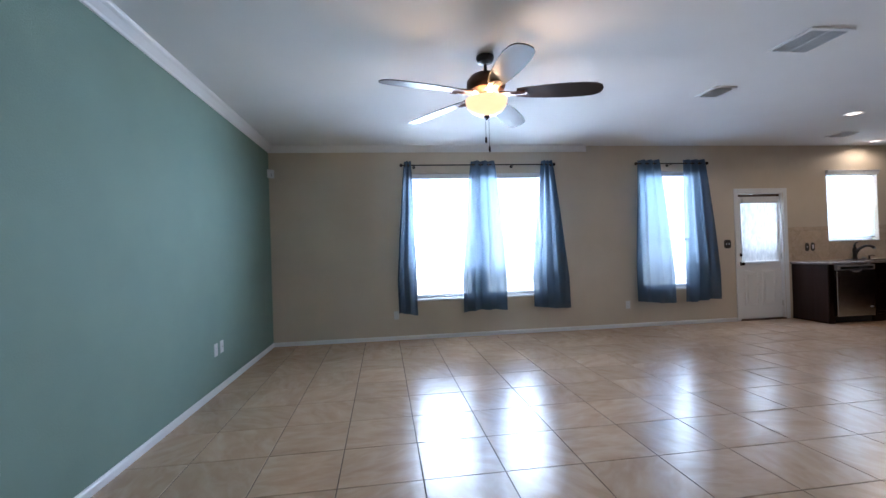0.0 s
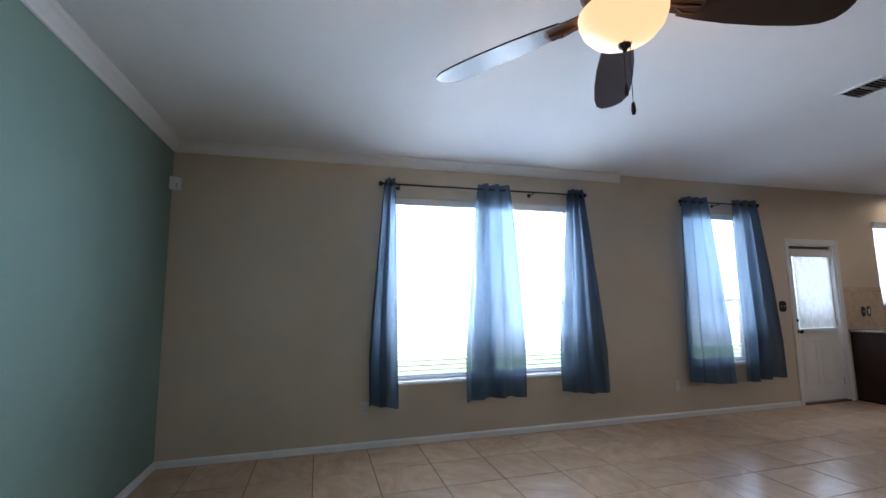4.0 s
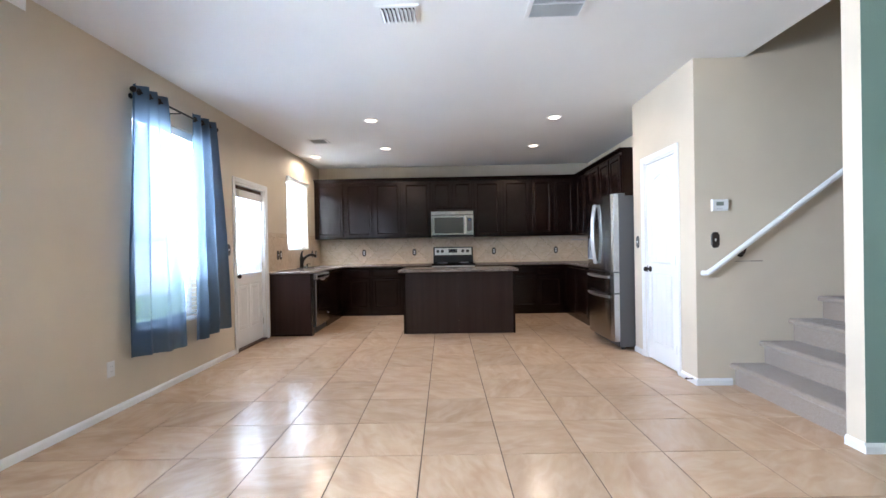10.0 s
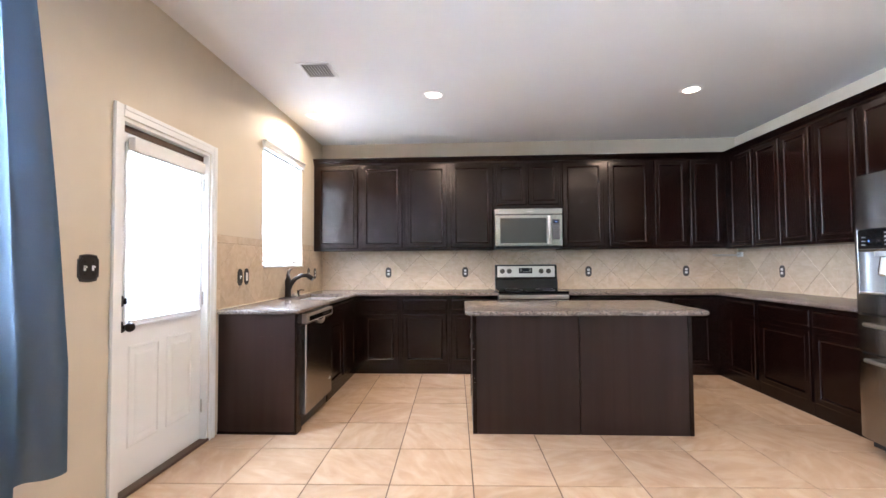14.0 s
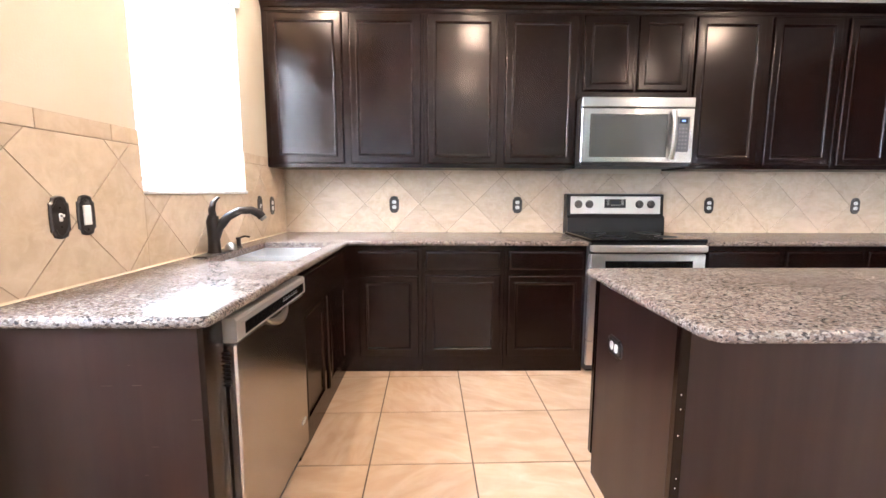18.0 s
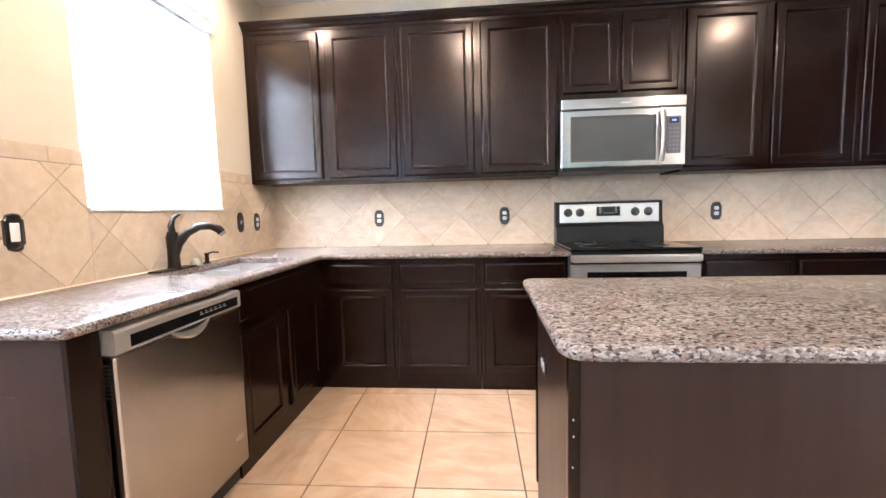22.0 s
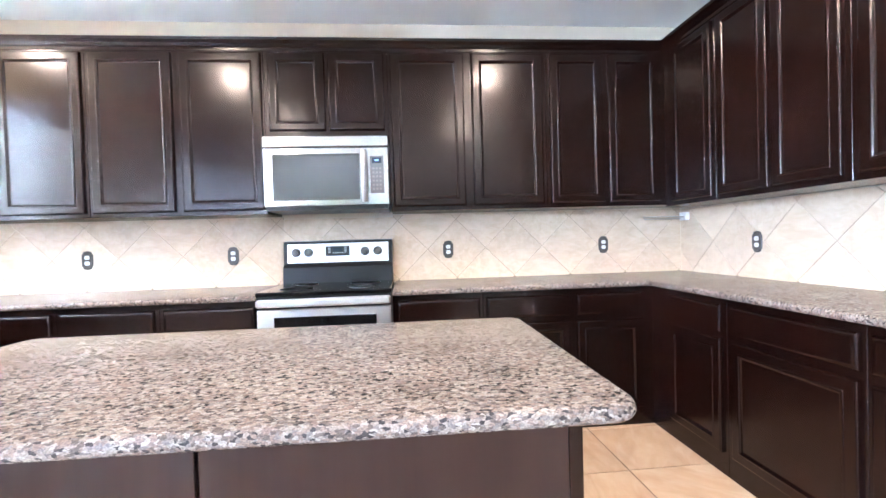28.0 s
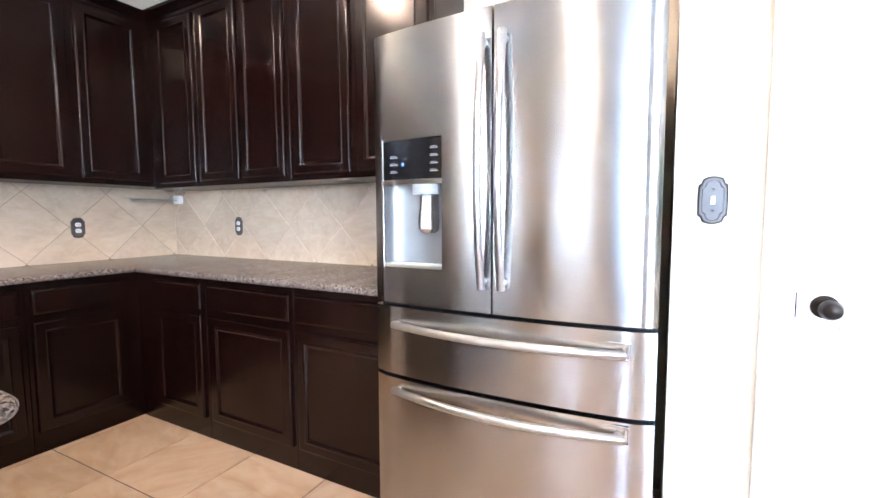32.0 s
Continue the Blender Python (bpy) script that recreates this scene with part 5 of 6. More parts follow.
# dispenser
hx0, hx1, hz0, hz1 = HOLE
niche = [((hx0 + hx1) / 2 - (hx1 - hx0) / 2 * math.cos(math.pi * i / 16), -4.380 - 0.072 * math.sin(math.pi * i / 16) ** 0.7) for i in range(17)]
niche_out = [((hx0 + hx1) / 2 + (x - (hx0 + hx1) / 2) * 0.995, max(-4.4665, y - 0.004)) for x, y in niche]
bm = bmesh.new()
for (a, b), (c, d) in zip(zip(niche, niche[1:]), zip(niche_out, niche_out[1:])):
    for p, q in ((a, b), (d, c)):
        bm.faces.new([bm.verts.new((p[0], p[1], hz0)), bm.verts.new((q[0], q[1], hz0)), bm.verts.new((q[0], q[1], 1.30)), bm.verts.new((p[0], p[1], 1.30))])
bmesh.ops.remove_doubles(bm, verts=bm.verts, dist=0.0001)
part("recess", bm, mat("satin_dispenser_metal", (0.24, 0.245, 0.25), 0.36, 0.5), ld, "curved grey dispenser niche", True)
part("tray", boxes((hx0 + 0.004, hx1 - 0.004, -4.43, -4.374, hz0 + 0.0, hz0 + 0.012), bevel=0.003), CHROME, ld, "steel drip tray")
part("dispenser_trim", boxes((hx0 - 0.006, hx0 + 0.001, -4.42, -4.376, hz0 - 0.006, hz1 + 0.005), (hx1 - 0.001, hx1 + 0.006, -4.42, -4.379, hz0 - 0.006, hz1 + 0.005), (hx0, hx1, -4.42, -4.377, 1.29, 1.308), bevel=0.002), STEEL, ld)
part("control_panel", boxes((hx0 + 0.001, hx1 - 0.001, -4.43, -4.379, 1.308, hz1), bevel=0.002), BLACK_GLASS, ld, "black glass control panel")
mark_me = mesh_of("panel_mark", boxes((-0.014, 0.014, -0.0003, 0.0003, -0.0014, 0.0014), (-0.008, 0.012, -0.0003, 0.0003, 0.0036, 0.0052)), MARK)
for i in range(4):
    for x in (-2.715, -2.565):
        if i < 3 or x < -2.6:
            o = hang(new("panel_mark", mark_me), ld)
            o.location = (x, -4.3786, 1.332 + 0.024 * i)
part("panel_light", boxes((-2.603, -2.597, -4.3789, -4.3782, 1.352, 1.362)), LCD_ON, ld)
bm = lathe(bmesh.new(), [(0.045, 1.26), (0.045, 1.29), (0.001, 1.29)], (-2.675, -4.402, 0), "Z", 24)
part("nozzle_housing", bm, GREY, ld, smooth=True)
bm = tube(bmesh.new(), [(-2.685, -4.405, 1.262), (-2.687, -4.400, 1.22), (-2.688, -4.394, 1.17), (-2.690, -4.389, 1.145), (-2.690, -4.388, 1.135)], [0.030, 0.032, 0.036, 0.034, 0.020], 18, 0.5)
part("paddle", bm, STEEL, ld, "polished dispenser paddle", True)
part("kick_grille", boxes((FXR + 0.02, FXL - 0.02, -4.50, -4.46, 0.03, 0.092)), BLACK, fr)
for x in (FXL - 0.06, FXR + 0.06):
    for y in (-4.52, -5.08):
        part("foot", lathe(bmesh.new(), [(0.02, 0.0), (0.02, 0.03), (0.001, 0.031)], (x, y, 0), "Z", 14), BLACK, fr)
for x in (FXL - 0.05, FXR + 0.05):
    part("hinge_cover", boxes((x - 0.04, x + 0.04, -4.55, -4.44, 1.7655, 1.795), bevel=0.006), DARK_STEEL, fr)
part("badge", boxes((-3.20, -3.12, FYF + 0.0145, FYF + 0.0175, 1.725, 1.735)), CHROME, rd)

# ---- curtains ----
def curtain_rod(x0, x1, z, y, brackets):
    t = thing("curtain_rod", ((x0 + x1) / 2, y, z), "thin black metal curtain rod with ball finials", "curtain rod", "curtain rods")
    part("rod", tube(bmesh.new(), [(x0, y, z), (x1, y, z)], 0.009, 12), BRONZE, t, smooth=True)
    for x, s in ((x0, -1), (x1, 1)):
        bm = lathe(bmesh.new(), [(0.009, 0), (0.013, 0.004), (0.010, 0.010), (0.022, 0.022), (0.025, 0.034), (0.020, 0.046), (0.001, 0.052)], (0, 0, 0), "X", 16)
        bm.transform(Matrix.Translation((x, y, z)) @ Matrix.Diagonal((s, 1, 1, 1)))
        part("finial", bm, BRONZE, t, smooth=True)
    for x in brackets:
        bm = tube(bmesh.new(), [(x, -0.004, z - 0.01), (x, y + 0.012, z - 0.012), (x, y, z - 0.012)], 0.006, 8)
        lathe(bm, [(0.022, -0.001), (0.022, -0.006), (0.001, -0.007)], (0, 0, 0), "Z", 14)
        bmesh.ops.transform(bm, matrix=Matrix.Translation((x, 0, z - 0.01)) @ Matrix.Rotation(radians(-90), 4, "X"), verts=bm.verts[-42:])
        part("bracket", bm, BRONZE, t)
    return t


def curtain(xt0, xt1, xb0, xb1, folds, seed, zt=2.535, zb=0.375, y=-0.115, label=""):
    """A grommet-top curtain panel hanging in folds that open towards its hem."""
    rnd = random.Random(seed)
    ph, k2 = rnd.uniform(0, 6), rnd.uniform(0.6, 1.4)
    bm = bmesh.new()
    nu, nv = 22 * folds, 44
    rows = []
    for j in range(nv + 1):
        v = j / nv
        z = zt + (zb - zt) * v
        open_ = min(1, v * 1.25) ** 0.8
        row = []
        for i in range(nu + 1):
            u = i / nu
            a = 2 * math.pi * folds * u
            amp = (0.046 * (1 - v) + 0.048 * v) * (0.75 + 0.25 * math.sin(ph + 5 * u))
            yy = y + amp * math.sin(a + 0.55 * v * math.sin(ph + 3 * u)) + 0.02 * v * math.sin(ph + 2.2 * u * k2 * 3) + 0.004 * math.sin(17 * u + 9 * v + ph)
            s = u + 0.018 * math.sin(2 * a + ph) * v
            x = (xt0 + (xt1 - xt0) * s) * (1 - open_) + (xb0 + (xb1 - xb0) * s) * open_
            x += 0.008 * math.sin(6 * v + ph) * v
            hem = 0.018 * math.sin(ph + 4 * u) * v ** 4
            row.append(bm.verts.new((x, yy, z + hem)))
        rows.append(row)
    for a, b in zip(rows, rows[1:]):
        for i in range(nu):
            bm.faces.new([a[i], a[i + 1], b[i + 1], b[i]])
    t = thing("curtain", ((xt0 + xt1) / 2, y, zb), label or "blue translucent grommet curtain hanging in loose folds", "curtain", "blue curtains")
    part("cloth", bm, CURTAIN, t, smooth=True)
    for i in range(folds * 2):
        u = (i + 0.5) / (folds * 2)
        x = xt0 + (xt1 - xt0) * u
        bm = lathe(bmesh.new(), [(0.019, -0.003), (0.027, -0.003), (0.027, 0.003), (0.019, 0.003)], (0, 0, 0), "X", 16)
        bm.transform(Matrix.Translation((x, y - 0.0, 2.478)) @ Matrix.Rotation(radians(25 if i % 2 else -25), 4, "Z"))
        part("grommet", bm, BRONZE, t)
    return t


YR = -0.115
curtain_rod(-8.515, -6.335, 2.478, YR, (-8.36, -6.92, -6.44))
curtain_rod(-4.985, -3.885, 2.478, YR, (-4.44, -4.9, -3.97))
curtain(-8.500, -8.405, -8.640, -8.375, 2, 1)
curtain(-7.545, -7.200, -7.700, -7.050, 3, 2)
curtain(-6.490, -6.335, -6.670, -6.125, 3, 3)
curtain(-4.985, -4.640, -5.045, -4.460, 3, 4)
curtain(-4.250, -3.895, -4.275, -3.695, 3, 5)

# ---- ceiling fan ----
FX, FY = -7.943, -2.885
fan = thing("ceiling_fan", (FX, FY, 2.3), "dark bronze five-blade ceiling fan with a lit amber glass bowl", "ceiling fan")
part("canopy", lathe(bmesh.new(), [(0.068, H - 0.001), (0.07, H - 0.02), (0.058, H - 0.05), (0.03, H - 0.062), (0.016, H - 0.065)], (FX, FY, 0), "Z", 32), BRONZE, fan, smooth=True)
part("downrod", tube(bmesh.new(), [(FX, FY, H - 0.06), (FX, FY, 2.63)], 0.013, 14), BRONZE, fan, smooth=True)
part("motor", lathe(bmesh.new(), [(0.03, 2.645), (0.06, 2.64), (0.12, 2.615), (0.15, 2.575), (0.152, 2.53), (0.135, 2.50), (0.10, 2.485), (0.07, 2.478)], (FX, FY, 0), "Z", 40), GLOW_BRONZE, fan, smooth=True)
part("light_kit", lathe(bmesh.new(), [(0.07, 2.477), (0.066, 2.470), (0.05, 2.466), (0.03, 2.460), (0.001, 2.459)], (FX, FY, 0), "Z", 32), GLOW_BRONZE, fan, smooth=True)
bm = bmesh.new()
for k in range(3):
    a = 2 * math.pi * k / 3 + 0.4
    tube(bm, [(FX + 0.06 * math.cos(a), FY + 0.06 * math.sin(a), 2.452), (FX + 0.115 * math.cos(a), FY + 0.115 * math.sin(a), 2.442), (FX + 0.158 * math.cos(a), FY + 0.158 * math.sin(a), 2.430)], 0.007, 8)
tube(bm, [(FX, FY, 2.45), (FX, FY, 2.32)], 0.006, 8)
part("bowl_arms", bm, GLOW_BRONZE, fan, smooth=True)
bowl = [(0.012, 2.304), (0.07, 2.314), (0.122, 2.342), (0.150, 2.375), (0.163, 2.412), (0.165, 2.432), (0.160, 2.432), (0.158, 2.414), (0.146, 2.378), (0.119, 2.346), (0.069, 2.319), (0.012, 2.309)]
part("glass_bowl", lathe(bmesh.new(), bowl, (FX, FY, 0), "Z", 40, False), BULB_GLASS, fan, "lit amber frosted glass bowl", True)
part("finial", lathe(bmesh.new(), [(0.001, 2.308), (0.024, 2.304), (0.022, 2.294), (0.010, 2.284), (0.008, 2.276), (0.001, 2.272)], (FX, FY, 0), "Z", 20), BRONZE, fan, smooth=True)
blade_bm = bmesh.new()
outline = []
for s in (1, -1):
    pts = [(0.235, 0.055), (0.32, 0.072), (0.45, 0.088), (0.60, 0.096), (0.74, 0.094), (0.82, 0.082), (0.865, 0.055), (0.88, 0.018)]
    outline += [(x, s * y) for x, y in (pts if s == 1 else pts[::-1])]
merge(blade_bm, prism(outline, -0.004, 0.004, FLAT))
soften(blade_bm, 0.002, 1)
blade_me = mesh_of("blade", blade_bm, mat("dark_walnut_blade", (0.035, 0.020, 0.014), 0.4, Specular_IOR_Level=0.35))
arm_bm = bmesh.new()
tube(arm_bm, [(0.10, 0, 0.012), (0.16, 0, 0.006), (0.22, 0.0, -0.004), (0.30, 0, -0.006)], [0.02, 0.016, 0.024, 0.012], 12, 0.4)
tube(arm_bm, [(0.20, 0.0, -0.002), (0.25, 0.035, -0.006), (0.30, 0.04, -0.006)], 0.008, 8)
tube(arm_bm, [(0.20, 0.0, -0.002), (0.25, -0.035, -0.006), (0.30, -0.04, -0.006)], 0.008, 8)
merge(arm_bm, prism([(0.10, -0.030), (0.15, -0.046), (0.20, -0.040), (0.26, -0.052), (0.31, -0.030), (0.32, 0.0), (0.31, 0.030), (0.26, 0.052), (0.20, 0.040), (0.15, 0.046), (0.10, 0.030)], -0.010, -0.005, FLAT, 0.001))
arm_me = mesh_of("blade_iron", arm_bm, GLOW_BRONZE)
shade(arm_me)
for k in range(5):
    m = Matrix.Translation((FX, FY, 2.478)) @ Matrix.Rotation(radians(-15.5 + 72 * k), 4, "Z") @ Matrix.Rotation(radians(2.0), 4, "Y")
    for nm, me, mm in (("blade", blade_me, m @ Matrix.Rotation(radians(-11), 4, "X")), ("blade_iron", arm_me, m)):
        o = hang(new(nm, me), fan)
        o.matrix_basis = mm
for dx, zend in ((0.012, 2.02), (-0.014, 2.09)):
    bm = tube(bmesh.new(), [(FX + dx * 4, FY - 0.0, 2.452), (FX + dx * 2, FY - 0.05, 2.40 if dx < 0 else 2.41), (FX + dx, FY - 0.012, 2.27), (FX + dx, FY - 0.012, zend + 0.05)], 0.0014, 6)
    part("pull_chain", bm, BRONZE, fan)
    part("chain_fob", lathe(bmesh.new(), [(0.002, zend + 0.05), (0.007, zend + 0.042), (0.009, zend + 0.015), (0.006, zend), (0.001, zend)], (FX + dx, FY - 0.012, 0), "Z", 12), BRONZE, fan, smooth=True)
for k in range(3):
    a = radians((56.5, 200.5, 272.5)[k])
    c, s = math.cos(a), math.sin(a)
    lean = Matrix.Translation((FX + 0.062 * c, FY + 0.062 * s, 2.462)) @ Matrix.Rotation(a, 4, "Z") @ Matrix.Rotation(radians(78), 4, "Y")
    bm = lathe(bmesh.new(), [(0.016, -0.022), (0.018, -0.018), (0.018, 0.008), (0.014, 0.012)], (0, 0, 0), "Z", 16)
    bm.transform(lean)
    part("lamp_socket", bm, GLOW_BRONZE, fan, smooth=True)
    bm = lathe(bmesh.new(), [(0.012, 0.010), (0.015, 0.022), (0.022, 0.040), (0.022, 0.052), (0.014, 0.066), (0.001, 0.072)], (0, 0, 0), "Z", 18)
    bm.transform(lean)
    part("bulb", bm, BULB, fan, "lit bulb", True)
lamp = new("fan_lamp", bpy.data.lights.new("fan_lamp", "POINT"))
lamp.data.energy, lamp.data.color, lamp.data.shadow_soft_size = FAN_WATTS, (1.0, 0.62, 0.30), 0.02
lamp.location = (FX + 0.015, FY - 0.02, 2.425)

# ---- recessed ceiling lights ----
can = thing("recessed_light", (0, 0, 0), "round recessed ceiling light, lit, with a white trim ring", "ceiling light", "recessed lights")
part("trim_ring", lathe(bmesh.new(), [(0.068, -0.0005), (0.095, -0.0005), (0.095, -0.004), (0.088, -0.008), (0.07, -0.006), (0.068, -0.003)], (0, 0, 0), "Z", 40), TRIM, can, smooth=True)
part("lens", lathe(bmesh.new(), [(0.0665, -0.002), (0.0665, -0.004), (0.05, -0.006), (0.001, -0.0065)], (0, 0, 0), "Z", 32), LENS, can, "glowing warm lens", True)
CANS = [(-3.066, -1.60), (-1.573, -1.55), (-3.02, -3.84), (-1.552, -3.86), (-1.088, -0.288)]
for i, (x, y) in enumerate(CANS):
    m = Matrix.Translation((x, y, H))
    if i == 0:
        can.matrix_basis = m
    else:
        copy_thing(can, m)
    l = new("can_lamp", bpy.data.lights.new("can_lamp", "SPOT"))
    l.data.energy, l.data.color, l.data.spot_size, l.data.spot_blend, l.data.shadow_soft_size = CAN_WATTS, (1.0, 0.77, 0.50), radians(172), 0.45, 0.06
    l.location = (x, y, H - 0.012)


# ---- vents ----
# even mid grey of the sheet behind the slats
VENT_BACK = mat("grey_vent_sheet", (0.42, 0.42, 0.41), 0.8)


def vent(x, y, w, d, banks, label, dark=True, across="x"):
    t = thing("ceiling_vent", (x, y, H), label, "vent", "ceiling vents")
    f = 0.028
    part("frame", with_holes(x - w / 2, x + w / 2, y - d / 2, y + d / 2, [(x - w / 2 + f, x + w / 2 - f, y - d / 2 + f, y + d / 2 - f)], H - 0.010, H - 0.0005, FLAT), TRIM, t)
    # flat sheet under the uncut ceiling; the open register's duct shade is its colour
    part("backing", boxes((x - w / 2 + f, x + w / 2 - f, y - d / 2 + f, y + d / 2 - f, H - 0.003, H - 0.001)), SHADOW_GAP if banks == 2 and dark else VENT_BACK, t)
    iw = d - 2 * f
    n = 9 if dark else 26
    if dark and banks == 2:
        part("divider", boxes((x - w / 2 + f, x + w / 2 - f, y - 0.007, y + 0.007, H - 0.0098, H - 0.0031)), TRIM, t)
    elif banks == 2:
        part("divider", boxes((x - 0.006, x + 0.006, y - iw / 2, y + iw / 2, H - 0.0098, H - 0.0031)), TRIM, t)
    ww = 0.62 * iw / n
    ix = w - 2 * f
    if dark:
        me = mesh_of("slat", merge(bmesh.new(), boxes((-ix / 2, ix / 2, -ww, ww, -0.0004, 0.0004)), Matrix.Rotation(radians(45), 4, "X")), TRIM)
    else:
        ww = 0.5 * ix / n
        me = mesh_of("slat", merge(bmesh.new(), boxes((-ww, ww, -iw / 2, iw / 2, -0.0004, 0.0004)), Matrix.Rotation(radians(-40), 4, "Y")), TRIM)
    for i in range(n):
        s = hang(new("slat", me), t)
        s.location = (x, y - iw / 2 + iw * (i + 0.5) / n, H - 0.004 - ww * 0.72) if dark else (x - ix / 2 + ix * (i + 0.5) / n, y, H - 0.004 - ww * 0.72)
    return t


vent(-5.428, -2.23, 0.235, 0.285, 2, "white ceiling register with open louvres")
vent(-5.51, -3.275, 0.36, 0.385, 2, "white return-air grille with fine slats", False)
vent(-2.135, -0.668, 0.27, 0.26, 1, "small white ceiling register with louvres")


# ---- wall plates ----
def plate_shape(bm, w, h, deep, steps=((0, 0.6), (0.005, 1.0))):
    """An ornate plate: cut corners and bowed top and bottom."""
    def outline(inset):
        a, b = w / 2 - inset, h / 2 - inset
        c = 0.012
        top = [(a - c - (2 * a - 2 * c) * i / 6, b - 0.002 + 0.006 * math.sin(math.pi * i / 6)) for i in range(7)]
        side = [(a, b - 0.020), (a - 0.007, b - 0.016), (a - 0.010, b - 0.006)]
        return [(a, -b + 0.020), (a + 0.001, 0)] + side + top + [(-x, y) for x, y in side[::-1]] + [(-a - 0.001, 0)] + [(-x, -y) for x, y in side] + [(-x, -y) for x, y in top] + [(x, -y) for x, y in side[:0:-1]]
    rings = [[bm.verts.new((x, y, z)) for x, y in outline(i)] for i, z in ((0, 0.0003), (0, deep * 0.5), (0.004, deep), (0.009, deep), (0.011, deep * 0.75))]
    bm.faces.new(rings[0]), bm.faces.new(rings[-1])
    n = len(rings[0])
    for a, b in zip(rings, rings[1:]):
        for i in range(n):
            bm.faces.new([a[i], a[(i + 1) % n], b[(i + 1) % n], b[i]])
    return bm


def screws(t, pts, deep):
    bm = bmesh.new()
    for x, y in pts:
        lathe(bm, [(0.0035, deep), (0.003, deep + 0.0008), (0.001, deep + 0.001)], (x, y, 0), "Z", 10)
    part("screws", bm, BRONZE, t)


def bronze_outlet():
    t = thing("wall_outlet", (0, 0, 0), "duplex outlet in a dark ornate bronze plate on the tiles", "outlet", "bronze outlets")
    part("plate", plate_shape(bmesh.new(), 0.074, 0.122, 0.007), PLATE, t)
    for y in (0.0195, -0.0195):
        s = part("socket", prism([(0.0165 * math.cos(k * math.pi / 10), y + max(-0.0135, min(0.0135, 0.0165 * math.sin(k * math.pi / 10)))) for k in range(20)], 0.004, 0.0082, FLAT), WHITE, t, "white socket face")
        part("slots", boxes((-0.0075, -0.0055, y - 0.002, y + 0.006, 0.0080, 0.0086), (0.0055, 0.0075, y - 0.002, y + 0.005, 0.0080, 0.0086), (-0.002, 0.002, y - 0.0095, y - 0.0055, 0.0080, 0.0086)), BLACK, s)
    screws(t, [(0, 0)], 0.006)
    return t


def bronze_switch(n=1, kind="toggle", w=0.072, label=""):
    t = thing("light_switch", (0, 0, 0), label or "white toggle switch in a dark ornate bronze plate", "light switch", "bronze switches")
    part("plate", plate_shape(bmesh.new(), w + 0.046 * (n - 1), 0.128, 0.007), PLATE, t)
    for i in range(n):
        x = (i - (n - 1) / 2) * 0.046
        if kind == "toggle":
            part("toggle", boxes((x - 0.006, x + 0.006, -0.0125, 0.0125, 0.004, 0.0075), (x - 0.0045, x + 0.0045, 0.001, 0.010, 0.0075, 0.016), bevel=0.001), WHITE, t, "white toggle")
        else:
            part("rocker", boxes((x - 0.0165, x + 0.0165, -0.033, 0.033, 0.004, 0.0088), bevel=0.002), WHITE, t, "white rocker")
    screws(t, [((i - (n - 1) / 2) * 0.046, s * 0.03) for i in range(n) for s in (-1, 1)] if kind == "toggle" else [(0, 0.048), (0, -0.048)], 0.006)
    return t


def white_plate(kind="outlet"):
    t = thing("wall_outlet", (0, 0, 0), "white duplex outlet low on the painted wall" if kind == "outlet" else "white cable plate low on the green wall", "outlet", "white outlets")
    part("plate", nested(bmesh.new(), 0.072, 0.116, [(0, 0.003), (0.003, 0.0055), (0.006, 0.006)]), WHITE, t)
    if kind == "outlet":
        for y in (0.0195, -0.0195):
            s = part("socket", prism([(0.0165 * math.cos(k * math.pi / 10), y + max(-0.0135, min(0.0135, 0.0165 * math.sin(k * math.pi / 10)))) for k in range(20)], 0.004, 0.0075, FLAT), WHITE, t)
            part("slots", boxes((-0.0075, -0.0055, y - 0.002, y + 0.006, 0.0074, 0.0079), (0.0055, 0.0075, y - 0.002, y + 0.005, 0.0074, 0.0079)), BLACK, s)
    else:
        part("jack", lathe(bmesh.new(), [(0.006, 0.005), (0.006, 0.013), (0.002, 0.013)], (0, 0, 0), "Z", 12), BRASS, t)
    return t


def put(t, poses):
    t.matrix_basis = poses[0]
    for m in poses[1:]:
        copy_thing(t, m)


TB = -0.0095      # face of the wall tiles
put(bronze_outlet(), [facing(TB, y, 1.124, "W") for y in (-0.862, -1.836, -3.370, -4.558)] + [facing(-0.741, Y_R - TB, 1.127, "N"), facing(-0.295, TB, 1.122, "S")])
put(bronze_switch(), [facing(-0.512, TB, 1.126, "S"), facing(-2.055, TB, 1.134, "S"), facing(-3.484, Y_P + 0.0003, 1.231, "N")])
put(bronze_switch(1, "rocker", label="white rocker switch in a dark ornate bronze plate"), [facing(-1.952, TB, 1.136, "S")])
put(bronze_switch(2, label="double toggle switch in a dark bronze plate by the back door"), [facing(-3.452, -0.0003, 1.222, "S")])
put(bronze_switch(1, label="single toggle switch in a dark bronze plate by the stairs"), [facing(X_C - 0.0003, -4.795, 1.232, "W")])
put(white_plate(), [facing(-5.151, -0.0003, 0.343, "S"), facing(-8.672, -0.0003, 0.355, "S"), facing(X_W + 0.0003, -1.952, 0.40, "E"), facing(X_W + 0.0003, -4.215, 0.44, "E"), facing(X_G - 0.0003, -5.83, 0.385, "W")])
put(white_plate("cable"), [facing(X_W + 0.0003, -1.812, 0.405, "E")])
isw = thing("wall_outlet", (0, 0, 0), "duplex outlet in a bronze plate set sideways on the island", "outlet", "bronze outlets")
part("plate", plate_shape(bmesh.new(), 0.074, 0.122, 0.007), PLATE, isw)
